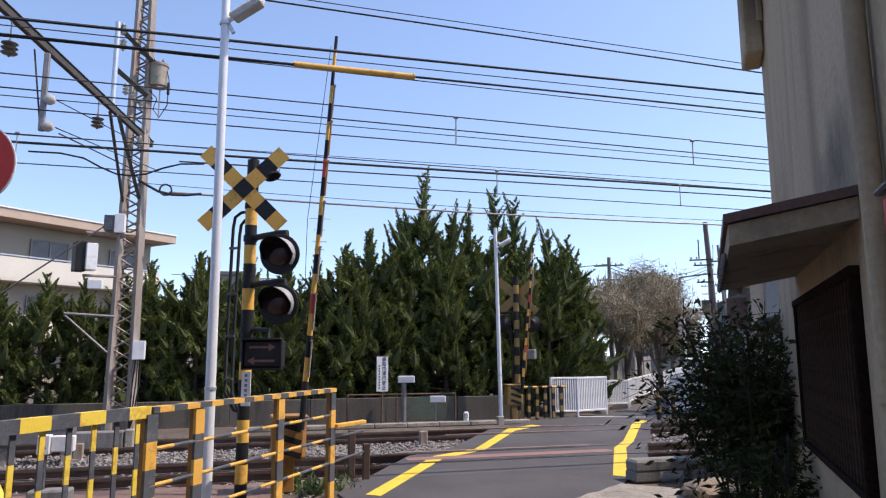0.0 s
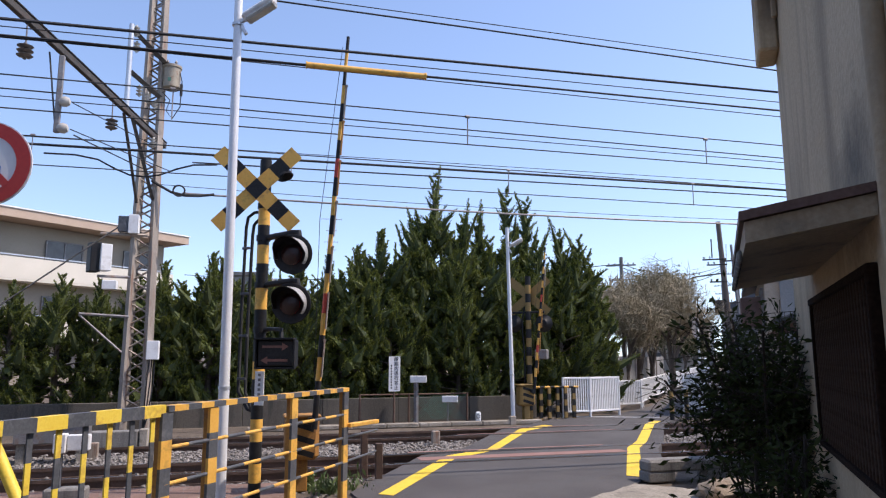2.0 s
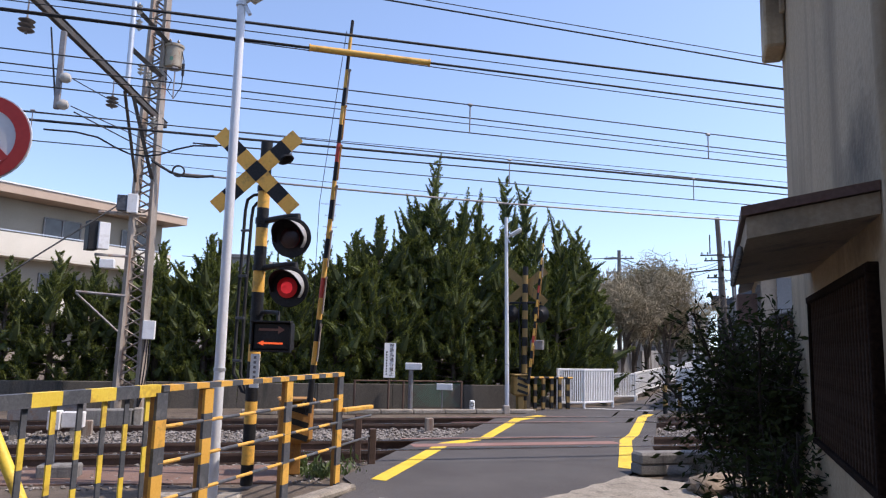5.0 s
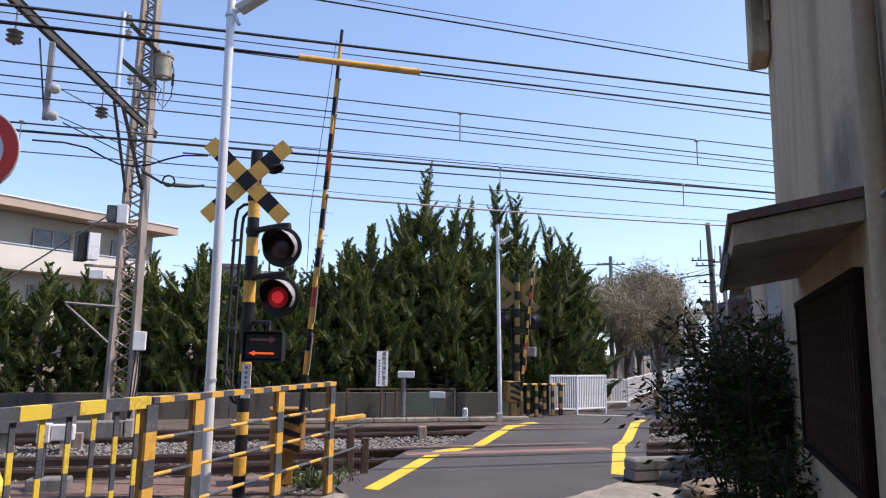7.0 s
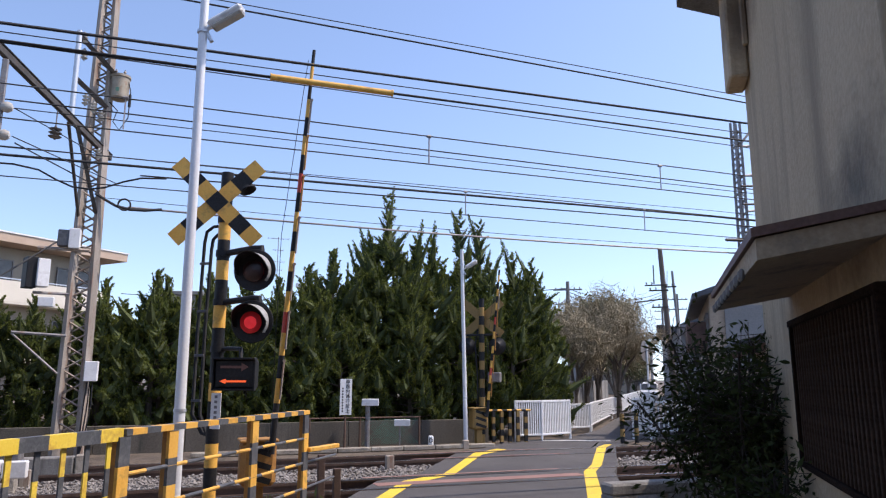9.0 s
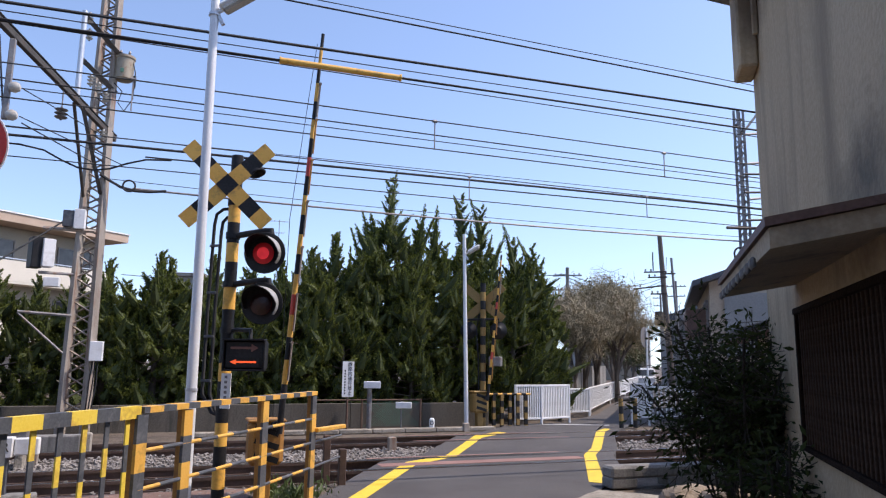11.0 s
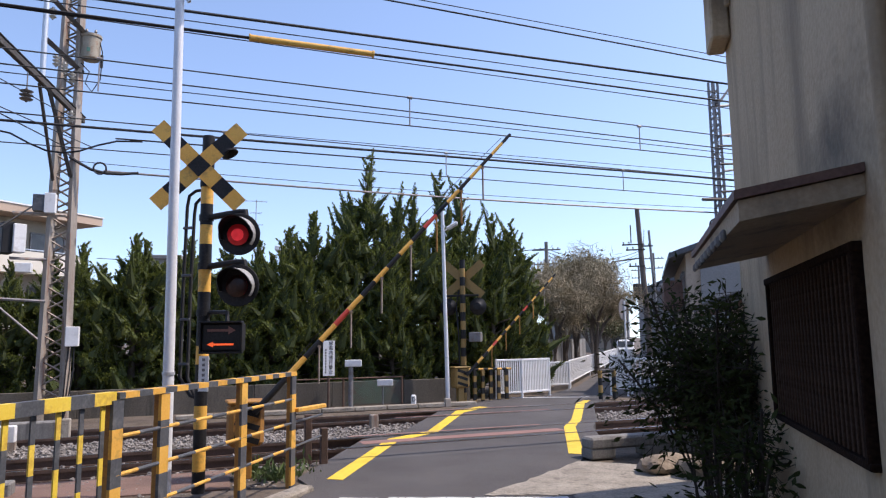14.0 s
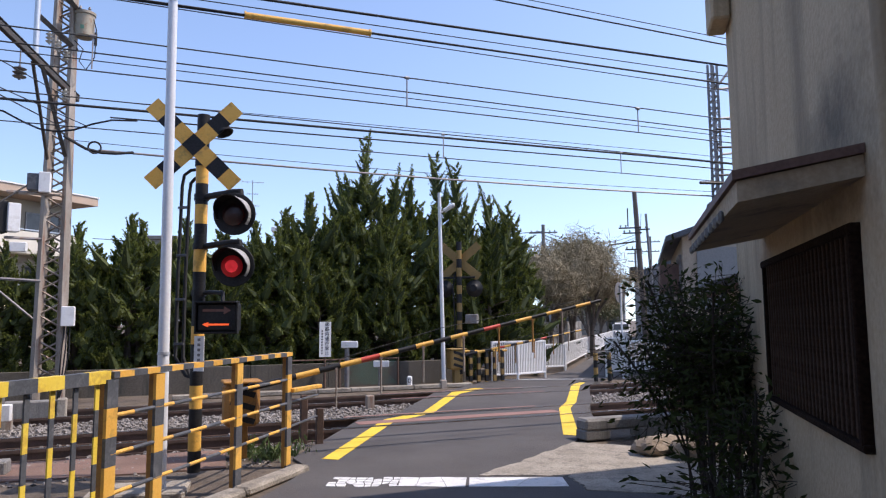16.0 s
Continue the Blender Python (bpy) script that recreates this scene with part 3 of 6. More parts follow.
    tile = Geo().block((0, 0, 0), (.03, .10, .06), 0, 0, ch=.012).mesh("drip_tile", OLD_CONCRETE)
    y = y0 + .5
    while y < y1:
        ob = new("drip_tile", tile)
        ob.matrix_basis = Matrix.Translation(on_wall(y, k + .012, 2.155)) @ pose(0, 0, 0, 0, 0, WALL_RZ)
        ob.parent = cv
        y += .21
    # window with dark wooden slats
    wn_ = thing("window", "", "")
    wn_.parent = h
    g = Geo()
    for yy in (wy0 + .04, wy1 - .04):
        p = on_wall(yy, .015, (wz0 + wz1) / 2)
        g.block(p, (.06, .05, wz1 - wz0), 0, WALL_RZ, ch=.008)
    m = on_wall((wy0 + wy1) / 2, .015)
    ln = (wy1 - wy0) * 1.0308
    g.block((m.x, m.y, wz1 - .025), (.07, ln, .05), 0, WALL_RZ, ch=.008)
    g.block((m.x, m.y, wz0 + .018), (.06, ln, .036), 0, WALL_RZ, ch=.006)
    part("window_frame", g, DARK_WOOD, wn_, "dark wooden window frame")
    sl = Geo()
    p = on_wall(0, 0, 0)
    sl.block((0, 0, 0), (.025, .034, wz1 - wz0 - .09), 0, 0, ch=.004)
    sme = sl.mesh("slat", SLAT_WOOD)
    y = wy0 + .12
    while y < wy1 - .08:
        ob = new("slat", sme)
        ob.matrix_basis = Matrix.Translation(on_wall(y, .02, (wz0 + wz1) / 2)) @ pose(0, 0, 0, 0, 0, WALL_RZ)
        ob.parent = wn_
        y += .078
    # near-black sheet gives the window glass its shaded look by colour alone
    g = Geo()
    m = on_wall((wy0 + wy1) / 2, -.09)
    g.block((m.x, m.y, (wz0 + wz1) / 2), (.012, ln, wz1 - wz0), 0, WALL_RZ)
    part("pane", g, DARK_WOOD, wn_, "dark sheet in place of shaded glass behind the slats")
    # boxed flue on the upper corner
    g = Geo()
    p = on_wall(6.55, .09)
    g.block((p.x, p.y, 4.93), (.175, .44, 1.04), 0, WALL_RZ, ch=.02)
    p2 = on_wall(6.27, .03)
    g.block((p2.x, p2.y, 5.06), (.05, .05, .76), 0, WALL_RZ, ch=.01)
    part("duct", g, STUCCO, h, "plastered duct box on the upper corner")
    g = Geo()
    p = on_wall(2.62, .05)
    g.path([(p.x, p.y, 5.45), (p.x, p.y, 2.9), (p.x + .01, p.y, 1.2), (p.x, p.y, .0)], .04, 10)
    for z in (1.5, 3.3, 4.4):
        g.tube((p.x, p.y, z), (p.x, p.y, z + .035), .047, seg=10)
    part("downpipe", g, STUCCO, h, "grey downpipe strapped to the wall", smooth=True)
    # red wall box
    b = on_wall(2.18, .05)
    r = thing("wall_box", "red-painted metal box with a grey lid on the wall", "box")
    g = Geo()
    g.block((b.x, b.y, 1.98), (.10, .14, .36), 0, WALL_RZ, ch=.015)
    part("body", g, RED_PAINT, r)
    g = Geo()
    g.block((b.x, b.y, 2.18), (.14, .18, .02), 0, WALL_RZ + 0, ry=-8, ch=.008)
    part("lid", g, GREY_STEEL, r)


# ---- striped guard fence ----
def fx(y):
    return -1.25 + .153 * (y - 8.3)


FENCE_RZ = -math.degrees(math.atan(.153))


def banded_bar(g, a, b, side, w, d, step, first=0):
    """A bar of w by d from a to b in bands, as one skin; side is the direction of w."""
    a, b, side = Vector(a), Vector(b), Vector(side).normalized()
    ax = (b - a).normalized()
    up = ax.cross(side)
    n = max(1, math.ceil((b - a).length / step - .05))
    i = len(g.v)
    for k in range(n + 1):
        p = a + ax * min(k * step, (b - a).length)
        for sx, sy in ((-1, -1), (1, -1), (1, 1), (-1, 1)):
            g.v.append(tuple(p + side * (sx * w / 2) + up * (sy * d / 2)))
    for k in range(n):
        for q in range(4):
            j = (q + 1) % 4
            g.f.append((i + k * 4 + q, i + k * 4 + j, i + k * 4 + 4 + j, i + k * 4 + 4 + q))
            g.m.append((k + first) % 2)
    g.f += [(i + 3, i + 2, i + 1, i), tuple(i + n * 4 + q for q in range(4))]
    g.m += [first % 2, (n - 1 + first) % 2]


def striped_post(g, x, y, z0, z1, w, step, rz, first=0):
    """A post in bands of yellow and black."""
    a = radians(rz)
    banded_bar(g, (x, y, z1), (x, y, z0), (math.cos(a), math.sin(a), 0), w, w, step, first)


def banded_tube(g, a, b, r, step, seg=8, first=0, mats=(0, 1)):
    a, b = Vector(a), Vector(b)
    n = max(1, round((b - a).length / step))
    banded_path(g, [a.lerp(b, k / n) for k in range(n + 1)], [r] * (n + 1), [mats[(k + first) % 2] for k in range(n)], seg)


def banded_path(g, pts, radii, mats, seg=8):
    """A straight round bar with a radius for each ring and a material for each band."""
    d = (pts[-1] - pts[0]).normalized()
    sd = d.cross(Vector((0, 0, 1)) if abs(d.z) < .95 else Vector((1, 0, 0))).normalized()
    w = sd.cross(d)
    i = len(g.v)
    for p, r in zip(pts, radii):
        for k in range(seg):
            a = 2 * math.pi * k / seg
            g.v.append(tuple(p + (sd * math.cos(a) + w * math.sin(a)) * r))
    for k, m in enumerate(mats):
        for q in range(seg):
            j = (q + 1) % seg
            g.f.append((i + k * seg + q, i + k * seg + j, i + (k + 1) * seg + j, i + (k + 1) * seg + q))
            g.m.append(m)
    g.f += [tuple(i + k for k in reversed(range(seg))), tuple(i + (len(pts) - 1) * seg + k for k in range(seg))]
    g.m += [mats[0], mats[-1]]


def guard_fence():
    f = thing("guard_fence", "black and yellow striped steel guard fence beside the crossing", "fence")
    ZT = 1.262
    for y in (8.3, 7.06, 5.69, 5.10, 3.4):
        x = fx(y)
        g = Geo()
        # the post body has the shade of its near side in the paint
        g.block((x - .002, y, ZT / 2 - .03), (.052, .10, ZT), 0, FENCE_RZ, ch=.006)
        p = part("post", g, SHADED_OLD_ORANGE, f)
        g = Geo()
        side = (math.cos(radians(FENCE_RZ)), math.sin(radians(FENCE_RZ)), 0)
        banded_bar(g, (x + .032, y - .002, ZT - .03), (x + .032, y - .002, -.05), side, .026, .122, .205, 1 if y in (7.06, 5.69) else 0)
        part("striped_face", g, [DULL_BLACK, YELLOW], p, "black and yellow striped face")
    # top rail, deeper on the older stretch
    g = Geo()
    side = (math.cos(radians(FENCE_RZ)), math.sin(radians(FENCE_RZ)), 0)
    banded_bar(g, (fx(8.36), 8.36, ZT), (fx(5.1), 5.1, ZT), side, .105, .045, .17)
    part("top_rail", g, [YELLOW, DULL_BLACK], f, "striped top rail")
    g = Geo()
    banded_bar(g, (fx(5.095), 5.095, ZT - .012), (fx(1.9), 1.9, ZT - .012), side, .06, .088, .235)
    part("top_rail", g, [BRIGHT_YELLOW, DULL_BLACK], f, "broad striped top rail with worn paint")
    for z in (.97, .70, .42):
        g = Geo()
        banded_tube(g, (fx(5.1) + .03, 5.1, z), (fx(8.3) + .03, 8.3, z), .016, .27)
        if z < .9:
            banded_tube(g, (fx(8.3) + .03, 8.3, z), (-1.17, 9.72, z - .05), .015, .2, first=1, mats=(1, 1))
        else:
            g.block((-1.08, 8.62, .84), (.07, .62, .05), 0, -20, ch=.008)
        part("rail_pipe", g, [YELLOW, DULL_BLACK], f, "thin striped steel pipe")
    y, k = 4.99, 0
    while y > 2.0:
        g = Geo()
        x = fx(y)
        banded_bar(g, (x, y, ZT - .05), (x, y, .06), side, .012, .042, .185, k)
        part("bar", g, [BRIGHT_YELLOW, DULL_BLACK], f)
        y, k = y - .215, k + 1
    for x, y, h in ((-1.14, 9.72, .47), (-1.42, 10.0, .62)):
        g = Geo()
        g.block((x, y, h / 2 - .05), (.095, .09, h + .1), 0, 24, ch=.008)
        part("short_post", g, RAIL_SIDE, f, "short dark end post")


def trackside_boxes():
    b = thing("equipment_box", "white equipment box marked R on a dark post", "box", at=pose(-4.46, 7.87, .05, 0, 0, 20) @ Matrix.Diagonal((.82, .82, .98, 1)))
    g = Geo()
    g.block((-.02, 0, .0), (.55, .3, .16), 0, 0, ch=.02)
    part("footing", g, OLD_CONCRETE, b)
    g = Geo()
    g.block((-.16, 0, .28), (.10, .08, .44), 0, 0, ch=.006)
    part("post", g, DULL_BLACK, b)
    g = Geo()
    g.block((-.145, 0, .60), (.17, .16, .23), 0, 0, ch=.012)
    part("head", g, WHITE_PAINT, b)
    g = Geo()
    g.block((.10, .02, .605), (.30, .13, .19), 0, 0, ch=.012)
    part("housing", g, WHITE_PAINT, b)
    cu = bpy.data.curves.new("letter", "FONT")
    cu.body, cu.size, cu.extrude, cu.align_x, cu.align_y = "R", .15, .002, "CENTER", "CENTER"
    cu.materials.append(BLACK)
    o = new("letter", cu)
    o.parent = b
    o.matrix_basis = pose(-.145, -.083, .60, 90, 0, 0)
    t = thing("cable_trough", "low brown-grey concrete cable box between the tracks", "box", at=pose(-7.02, 12.56, 0, 0, 0, 24))
    g = Geo()
    g.block((0, 0, .12), (1.0, .3, .30), 0, 0, ch=.02)
    part("body", g, OLD_CONCRETE, t)
    g = Geo()
    g.block((.60, -.02, .12), (.16, .2, .36), 0, 0, ch=.02)
    part("end_block", g, CONCRETE, t)


# ---- crossing signals ----
FLIP = []


def crossbuck(parent, z, scale=1.0, y=-.075, x=0.0):
    for q, sgn in enumerate((1, -1)):
        g = Geo()
        L, W = 1.29 * scale, .185 * scale
        a = radians(44.5 * sgn)
        e = Vector((math.cos(a), 0, math.sin(a))) * L / 2
        c = Vector((x, y - .016 * q, z))
        banded_bar(g, c - e, c + e, (-math.sin(a), 0, math.cos(a)), W, .012, L / 7)
        ob = part("crossbuck_board", g, [YELLOW, BLACK], parent, "black and yellow striped crossbuck board")
        ob.matrix_basis = pose(0, 0, 0, 0, 0, 26)


def lamp(parent, x, z, y=-.13):
    """A round black lamp with a hood and a lens that turns its lit or unlit face forward."""
    ob = new("warning_lamp")
    ob.parent = parent
    ob.matrix_basis = pose(x, y, z, 4, 0, 16)
    g = Geo()
    g.lathe((0, 0, 0), (0, -1, 0), [(-.10, .0), (-.10, .07), (-.03, .10), (-.01, .228), (.012, .232), (.018, .225), (.012, .17), (.012, .0)], 28)
    part("backplate", g, BLACK, ob, "round black backplate", True)
    g = Geo()
    for th, rr in ((0, .186), (1, .178)):
        n = 18
        for k in range(n):
            a0, a1 = radians(-40 + 240 * k / n), radians(-40 + 240 * (k + 1) / n)

            def P(a, s):
                ln = s * (.10 + .17 * max(0, math.sin(a)) ** .7)
                return (math.cos(a) * rr, -.012 - ln, math.sin(a) * rr)
            q = [P(a0, 0), P(a1, 0), P(a1, 1), P(a0, 1)]
            g.face(q if th else q[::-1], th)
    part("hood", g, [HOOD_GREY, BLACK], ob, "grey sun hood", True)
    g = Geo()
    g.lathe((0, 0, 0), (0, -1, 0), [(.002, .118), (.012, .105), (.022, .06), (.025, 0)], 24, 0)
    g.lathe((0, 0, 0), (0, 1, 0), [(.002, .118), (.012, .105), (.020, .066)], 24, 1)
    g.lathe((0, 0, 0), (0, 1, 0), [(.020, .066), (.024, .0)], 24, 2)
    ln = part("lens", g, [LENS_OFF, LENS_ON, LENS_HOT], ob, "red signal lens", True)
    ln.matrix_basis = pose(0, -.055, -.01)
    return ln


def signal_near():
    s = thing("crossing_signal", "black and yellow crossing signal post with crossbuck and two red lamps", "signal", at=pose(-2.12, 7.8, 0, 0, 0, -15))
    g = Geo()
    z, k = 0.02, 0
    zs = [0.02, .25, .46, .70, .95, 1.18, 1.40, 1.60, 1.98, 2.20, 2.50, 2.74, 2.96, 3.20, 3.42, 4.0]
    mm = [1, 0, 1, 0, 1, 1, 0, 1, 1, 0, 1, 0, 1, 0, 1]
    banded_path(g, [Vector((0, 0, z)) for z in zs], [.07] * len(zs), mm, 16)
    part("post", g, [YELLOW, BLACK], s, smooth=True)
    for zz in (2.45, 3.01, 1.93, 3.40):
        g = Geo()
        g.tube((0, 0, zz), (0, 0, zz + .07), .082, seg=16)
        part("clamp", g, BLACK, s, smooth=True)
    crossbuck(s, 3.63, x=-.085)
    # bell on top
    g = Geo()
    g.lathe((.15, .10, 3.93), (.5, .0, -1), [(-.05, .0), (-.05, .05), (0, .07), (.08, .075), (.15, .10), (.155, .095), (.08, .04), (.05, 0)], 18)
    g.tube((0, .05, 3.92), (.2, .1, 3.92), .03, seg=8)
    part("bell", g, BLACK, s, "black warning horn", True)
    g = Geo()
    g.block((.25, .10, 4.05), (.1, .1, .05), 0, 20, ch=.01)
    part("bell_bracket", g, GREY_STEEL, s)
    lens = []
    for z in (2.81, 2.25):
        lens.append(lamp(s, .52, z))
        g = Geo()
        g.path([(0, 0, z + .23), (.2, -.03, z + .245), (.46, -.06, z + .26), (.55, -.07, z + .26), (.56, -.07, z + .18)], .036, 10)
        part("lamp_arm", g, BLACK, s, smooth=True)
    FLIP.append(lens)
    # direction indicator
    b = new("direction_box")
    b.parent = s
    b.matrix_basis = pose(.36, -.14, 1.69, 0, 0, 14)
    g = Geo()
    g.block((0, 0, 0), (.46, .13, .33), 0, ch=.03)
    part("box", g, BLACK, b, "black indicator box")
    g = Geo()
    for sz, sx in ((.335, .47),):
        g.block((0, -.075, sz / 2 - .005), (sx, .10, .02), 0, ch=.005)
        g.block((-sx / 2 + .01, -.06, 0), (.02, .06, sz), 0, ch=.005)
        g.block((sx / 2 - .01, -.06, 0), (.02, .06, sz), 0, ch=.005)
        g.block((0, -.06, -sz / 2 + .005), (sx, .06, .02), 0, ch=.005)
    part("visor", g, BLACK, b, "black visor rim")

    def arrow(g, z, d, y, m):
        g.block((-.03 * d, y, z), (.24, .012, .026), m)
        x0 = .08 * d
        q = [(x0, y - .006, z + .045), (x0, y - .006, z - .045), (x0 + .08 * d, y - .006, z)]
        g.face(q if d > 0 else q[::-1], m)
    g = Geo()
    arrow(g, .075, 1, -.07, 0)
    part("arrow", g, ARROW_OFF, b, "dull unlit right-pointing arrow")
    g = Geo()
    g.block((0, 0, 0), (.34, .004, .10), 2)
    arrow(g, 0, -1, -.006, 0)
    # the lit arrow on the other face of the plate
    g.block((-.03, .006, 0), (.22, .008, .020), 1)
    g.face([(.08, .0105, .028), (.15, .0105, 0), (.08, .0105, -.028)], 1)
    ar = part("arrow_plate", g, [ARROW_OFF, ARROW_ON, BLACK], b, "orange left-pointing arrow")
    ar.matrix_basis = pose(0, -.075, -.075)
    FLIP.append([ar])
    g = Geo()
    g.path([(0, 0, 1.95), (.14, -.02, 1.97), (.36, -.08, 1.96), (.38, -.10, 1.84)], .024, 8)
    part("box_arm", g, BLACK, s, smooth=True)
    g = Geo()
    g.block((.085, -.085, 1.30), (.125, .008, .38), 0)
    pl = part("label_plate", g, SIGN_WHITE, s, "small white notice plate")
    g = Geo()
    for k in range(6):
        g.block((.085, -.091, 1.45 - k * .055), (.035, .003, .03), 0)
    part("lettering", g, GREY_STEEL, pl, "grey unreadable lettering")
    # cables to the left
    for dx, zt in ((-.30, 3.36), (-.20, 3.26)):
        g = Geo()
        g.path([(0, .03, zt + .02), (dx * .6, .04, zt + .02), (dx * .92, .05, zt - .03), (dx, .05, zt - .16), (dx - .02, .05, 2.2), (dx - .02, .05, 1.25), (dx * .6, .05, 1.05), (0, .05, 1.0)], .019, 8)
        part("conduit", g, CABLE, s, "black bent cable conduit", True)
    for zz in (2.95, 2.4, 1.9, 1.4):
        g = Geo()
        g.block((-.27, .04, zz), (.13, .03, .03), 0, ch=.005)
        part("conduit_clip", g, DULL_BLACK, s)


def signal_far():
    p = T(8.5, 17.3)
    s = thing("crossing_signal", "distant striped crossing signal post seen from behind", "signal", at=pose(p.x, p.y, -.02, 0, 0, 165))
    g = Geo()
    # yellow bands take the darker ochre, shade of the trees in the colour
    banded_path(g, [Vector((0, 0, k * .24)) for k in range(17)], [.075] * 17, [k % 2 for k in range(16)], 10)
    part("post", g, [FAR_SHADED_OCHRE, BLACK], s, smooth=True)
    g = Geo()
    for sgn in (1, -1):
        g.block((0, -.09 - .014 * (sgn > 0), 3.3), (1.42, .012, .23), 0, 0, 0, 40 * sgn)
    part("crossbuck_board", g, FAR_SHADED_OCHRE, s, "dull brown back of the crossbuck boards")
    for x in (.42, -.42):
        g = Geo()
        g.lathe((-x * 1.0, -.05, 2.55), (0, 1, 0), [(-.1, .0), (-.1, .2), (0, .24), (.06, .14), (.12, .1), (.13, 0)], 18)
        part("warning_lamp", g, BLACK, s, "black back of a warning lamp", True)
    g = Geo()
    g.tube((-.45, 0, 2.85), (.45, 0, 2.85), .03)
    part("lamp_arm", g, BLACK, s)
    g = Geo()
    g.block((-.35, 0, 1.72), (.34, .2, .26), 0, ch=.02)
    part("box", g, GREY_STEEL, s, "grey relay box")
    g = Geo()
    g.path([(.1, 0, 3.0), (.18, .02, 2.6), (.12, .04, 1.8), (.1, .03, .4)], .02, 6)
    part("conduit", g, CABLE, s)


# ---- barriers ----
ROD_AT = (1.0, 1.6, 2.2, 2.8, 3.35, 3.9, 4.4)
BARRIERS = []


def barrier(u, n, z, length, name_label, rods, paint=None):
    paint = paint or SHADED_OLD_ORANGE
    p = T(u, n)
    b = thing("crossing_barrier", name_label, "barrier", "crossing barriers", at=pose(p.x, p.y, 0, 0, 0, 24))
    g = Geo()
    g.block((-.14, .0, .64), (.42, .38, .52), 0, ch=.05)
    for k in range(3):
        g.block((-.14, -.19, .48 + k * .16), (.30, .008, .07), 1, 0, 0, 18)
    bx = part("machine_box", g, [paint, BLACK], b, "yellow barrier machine box with black stripes")
    g = Geo()
    g.block((-.14, 0, .91), (.46, .42, .035), 0, ch=.012)
    part("lid", g, paint, bx)
    g = Geo()
    g.block((-.14, 0, .2), (.16, .16, .42), 0, ch=.01)
    part("pedestal", g, paint, b)
    g = Geo()
    g.tube((-.05, -.30, z), (-.05, .2, z), .05, seg=12)
    part("axle", g, BLACK, b, smooth=True)
    arm = new("arm")
    arm.parent = b
    arm.matrix_basis = pose(0, -.25, z)
    # the arm lies along +x in its own space
    g = Geo()
    x, k = -.1, 0
    cuts = [-.1, .5, .8, 1.08, 1.36, 1.62, 1.88, 2.14, 2.40, 2.66, 2.92, 3.18, 3.44, 3.70, 3.96, 4.22, 4.48, 4.74, 5.0, length]
    cuts = [c * length / 5.2 for c in cuts[:-1]] + [length]
    banded_path(g, [Vector((c, 0, 0)) for c in cuts], [.04 - .018 * max(0, c) / length for c in cuts], [2 if k in (4, 11) else k % 2 for k in range(len(cuts) - 1)], 10)
    part("pole", g, [BLACK, YELLOW, RED_PAINT], arm, "black and yellow banded pole with red bands", True)
    g = Geo()
    g.path([(.5, .02, .05), (length * .5, .02, .16), (length * .97, .01, .06)], .004, 4)
    part("stay_wire", g, WIRE, arm, "thin stay wire")
    rod_list = []
    for d in rods:
        g = Geo()
        g.tube((0, 0, 0), (0, 0, -.46), .013, seg=6)
        g.tube((0, -.02, 0), (0, .02, 0), .02, seg=6)
        ro = part("hanging_rod", g, SHADED_OLD_ORANGE if int(d * 10) % 2 else RUSTY, arm, "thin weathered hanging rod")
        ro.matrix_basis = pose(d, -.045, -.03)
        rod_list.append((ro, d))
    BARRIERS.append((arm, z, rod_list))
    return b


# ---- poles, masts and wires ----
def lamp_pole(x, y, h, lx, label, lean=(0, 0), dz=0.0, r=.06):
    s = thing("street_lamp", label, "street lamp", at=pose(x, y, 0))
    g = Geo()
    g.tube((0, 0, -.05), (lean[0] * .23, lean[1] * .23, h * .23), r, r, seg=16)
    g.tube((lean[0] * .22, lean[1] * .22, h * .22), (lean[0], lean[1], h), r * .98, r * .8, seg=16)
    part("pole", g, POLE_WHITE, s, smooth=True)
    for z in (h * .23, h - .42):
        f = z / h
        g = Geo()
        g.tube((lean[0] * f, lean[1] * f, z), (lean[0] * f, lean[1] * f, z + .03), r * 1.12, seg=16)
        part("band", g, GALV, s, smooth=True)
    hd = new("lamp_head")
    hd.parent = s
    hd.matrix_basis = pose(lean[0], lean[1], h - .40 + dz, 0, -30, 0)
    g = Geo()
    g.block((.06, 0, 0), (.14, .04, .04), 0, ch=.01)
    g.block((.30, 0, .02), (lx, .17, .075), 0, ch=.03)
    part("housing", g, WHITE_PAINT, hd, "white lamp housing")
    g = Geo()
    g.block((.30, 0, -.03), (lx * .9, .14, .05), 0, ch=.02)
    part("diffuser", g, PORCELAIN, hd, "pale lamp diffuser")
    g = Geo()
    g.tube((.03, 0, -.04), (.03, 0, -.16), .022, seg=8)
    part("sensor", g, GALV, hd)
    return s


def lattice(u, n, h, w0, w1, label, rl=.036, rb=.015, mt=None):
    mt = mt or RUSTY
    p = T(u, n)
    m = thing("lattice_mast", label, "mast", "railway masts", at=pose(p.x, p.y, 0, 0, 0, 24))

    def corner(i, z):
        w = (w0 + (w1 - w0) * z / h) / 2
        return Vector(((-1, 1, 1, -1)[i] * w, (-1, -1, 1, 1)[i] * w * .8, z))
    for i in range(4):
        g = Geo()
        g.tube(corner(i, -.1), corner(i, h), rl, rl * .85, 4)
        part("leg", g, mt, m)
    for i in range(4):
        g = Geo()
        z, k, pts = .2, 0, []
        j = (i + 1) % 4
        while z < h - .2:
            pts.append(corner((i, j)[k % 2], z))
            z, k = z + .28 - .10 * z / h, k + 1
        g.path(pts, rb, 4)
        part("lacing", g, mt, m, "thin zigzag lacing bars")
    return m


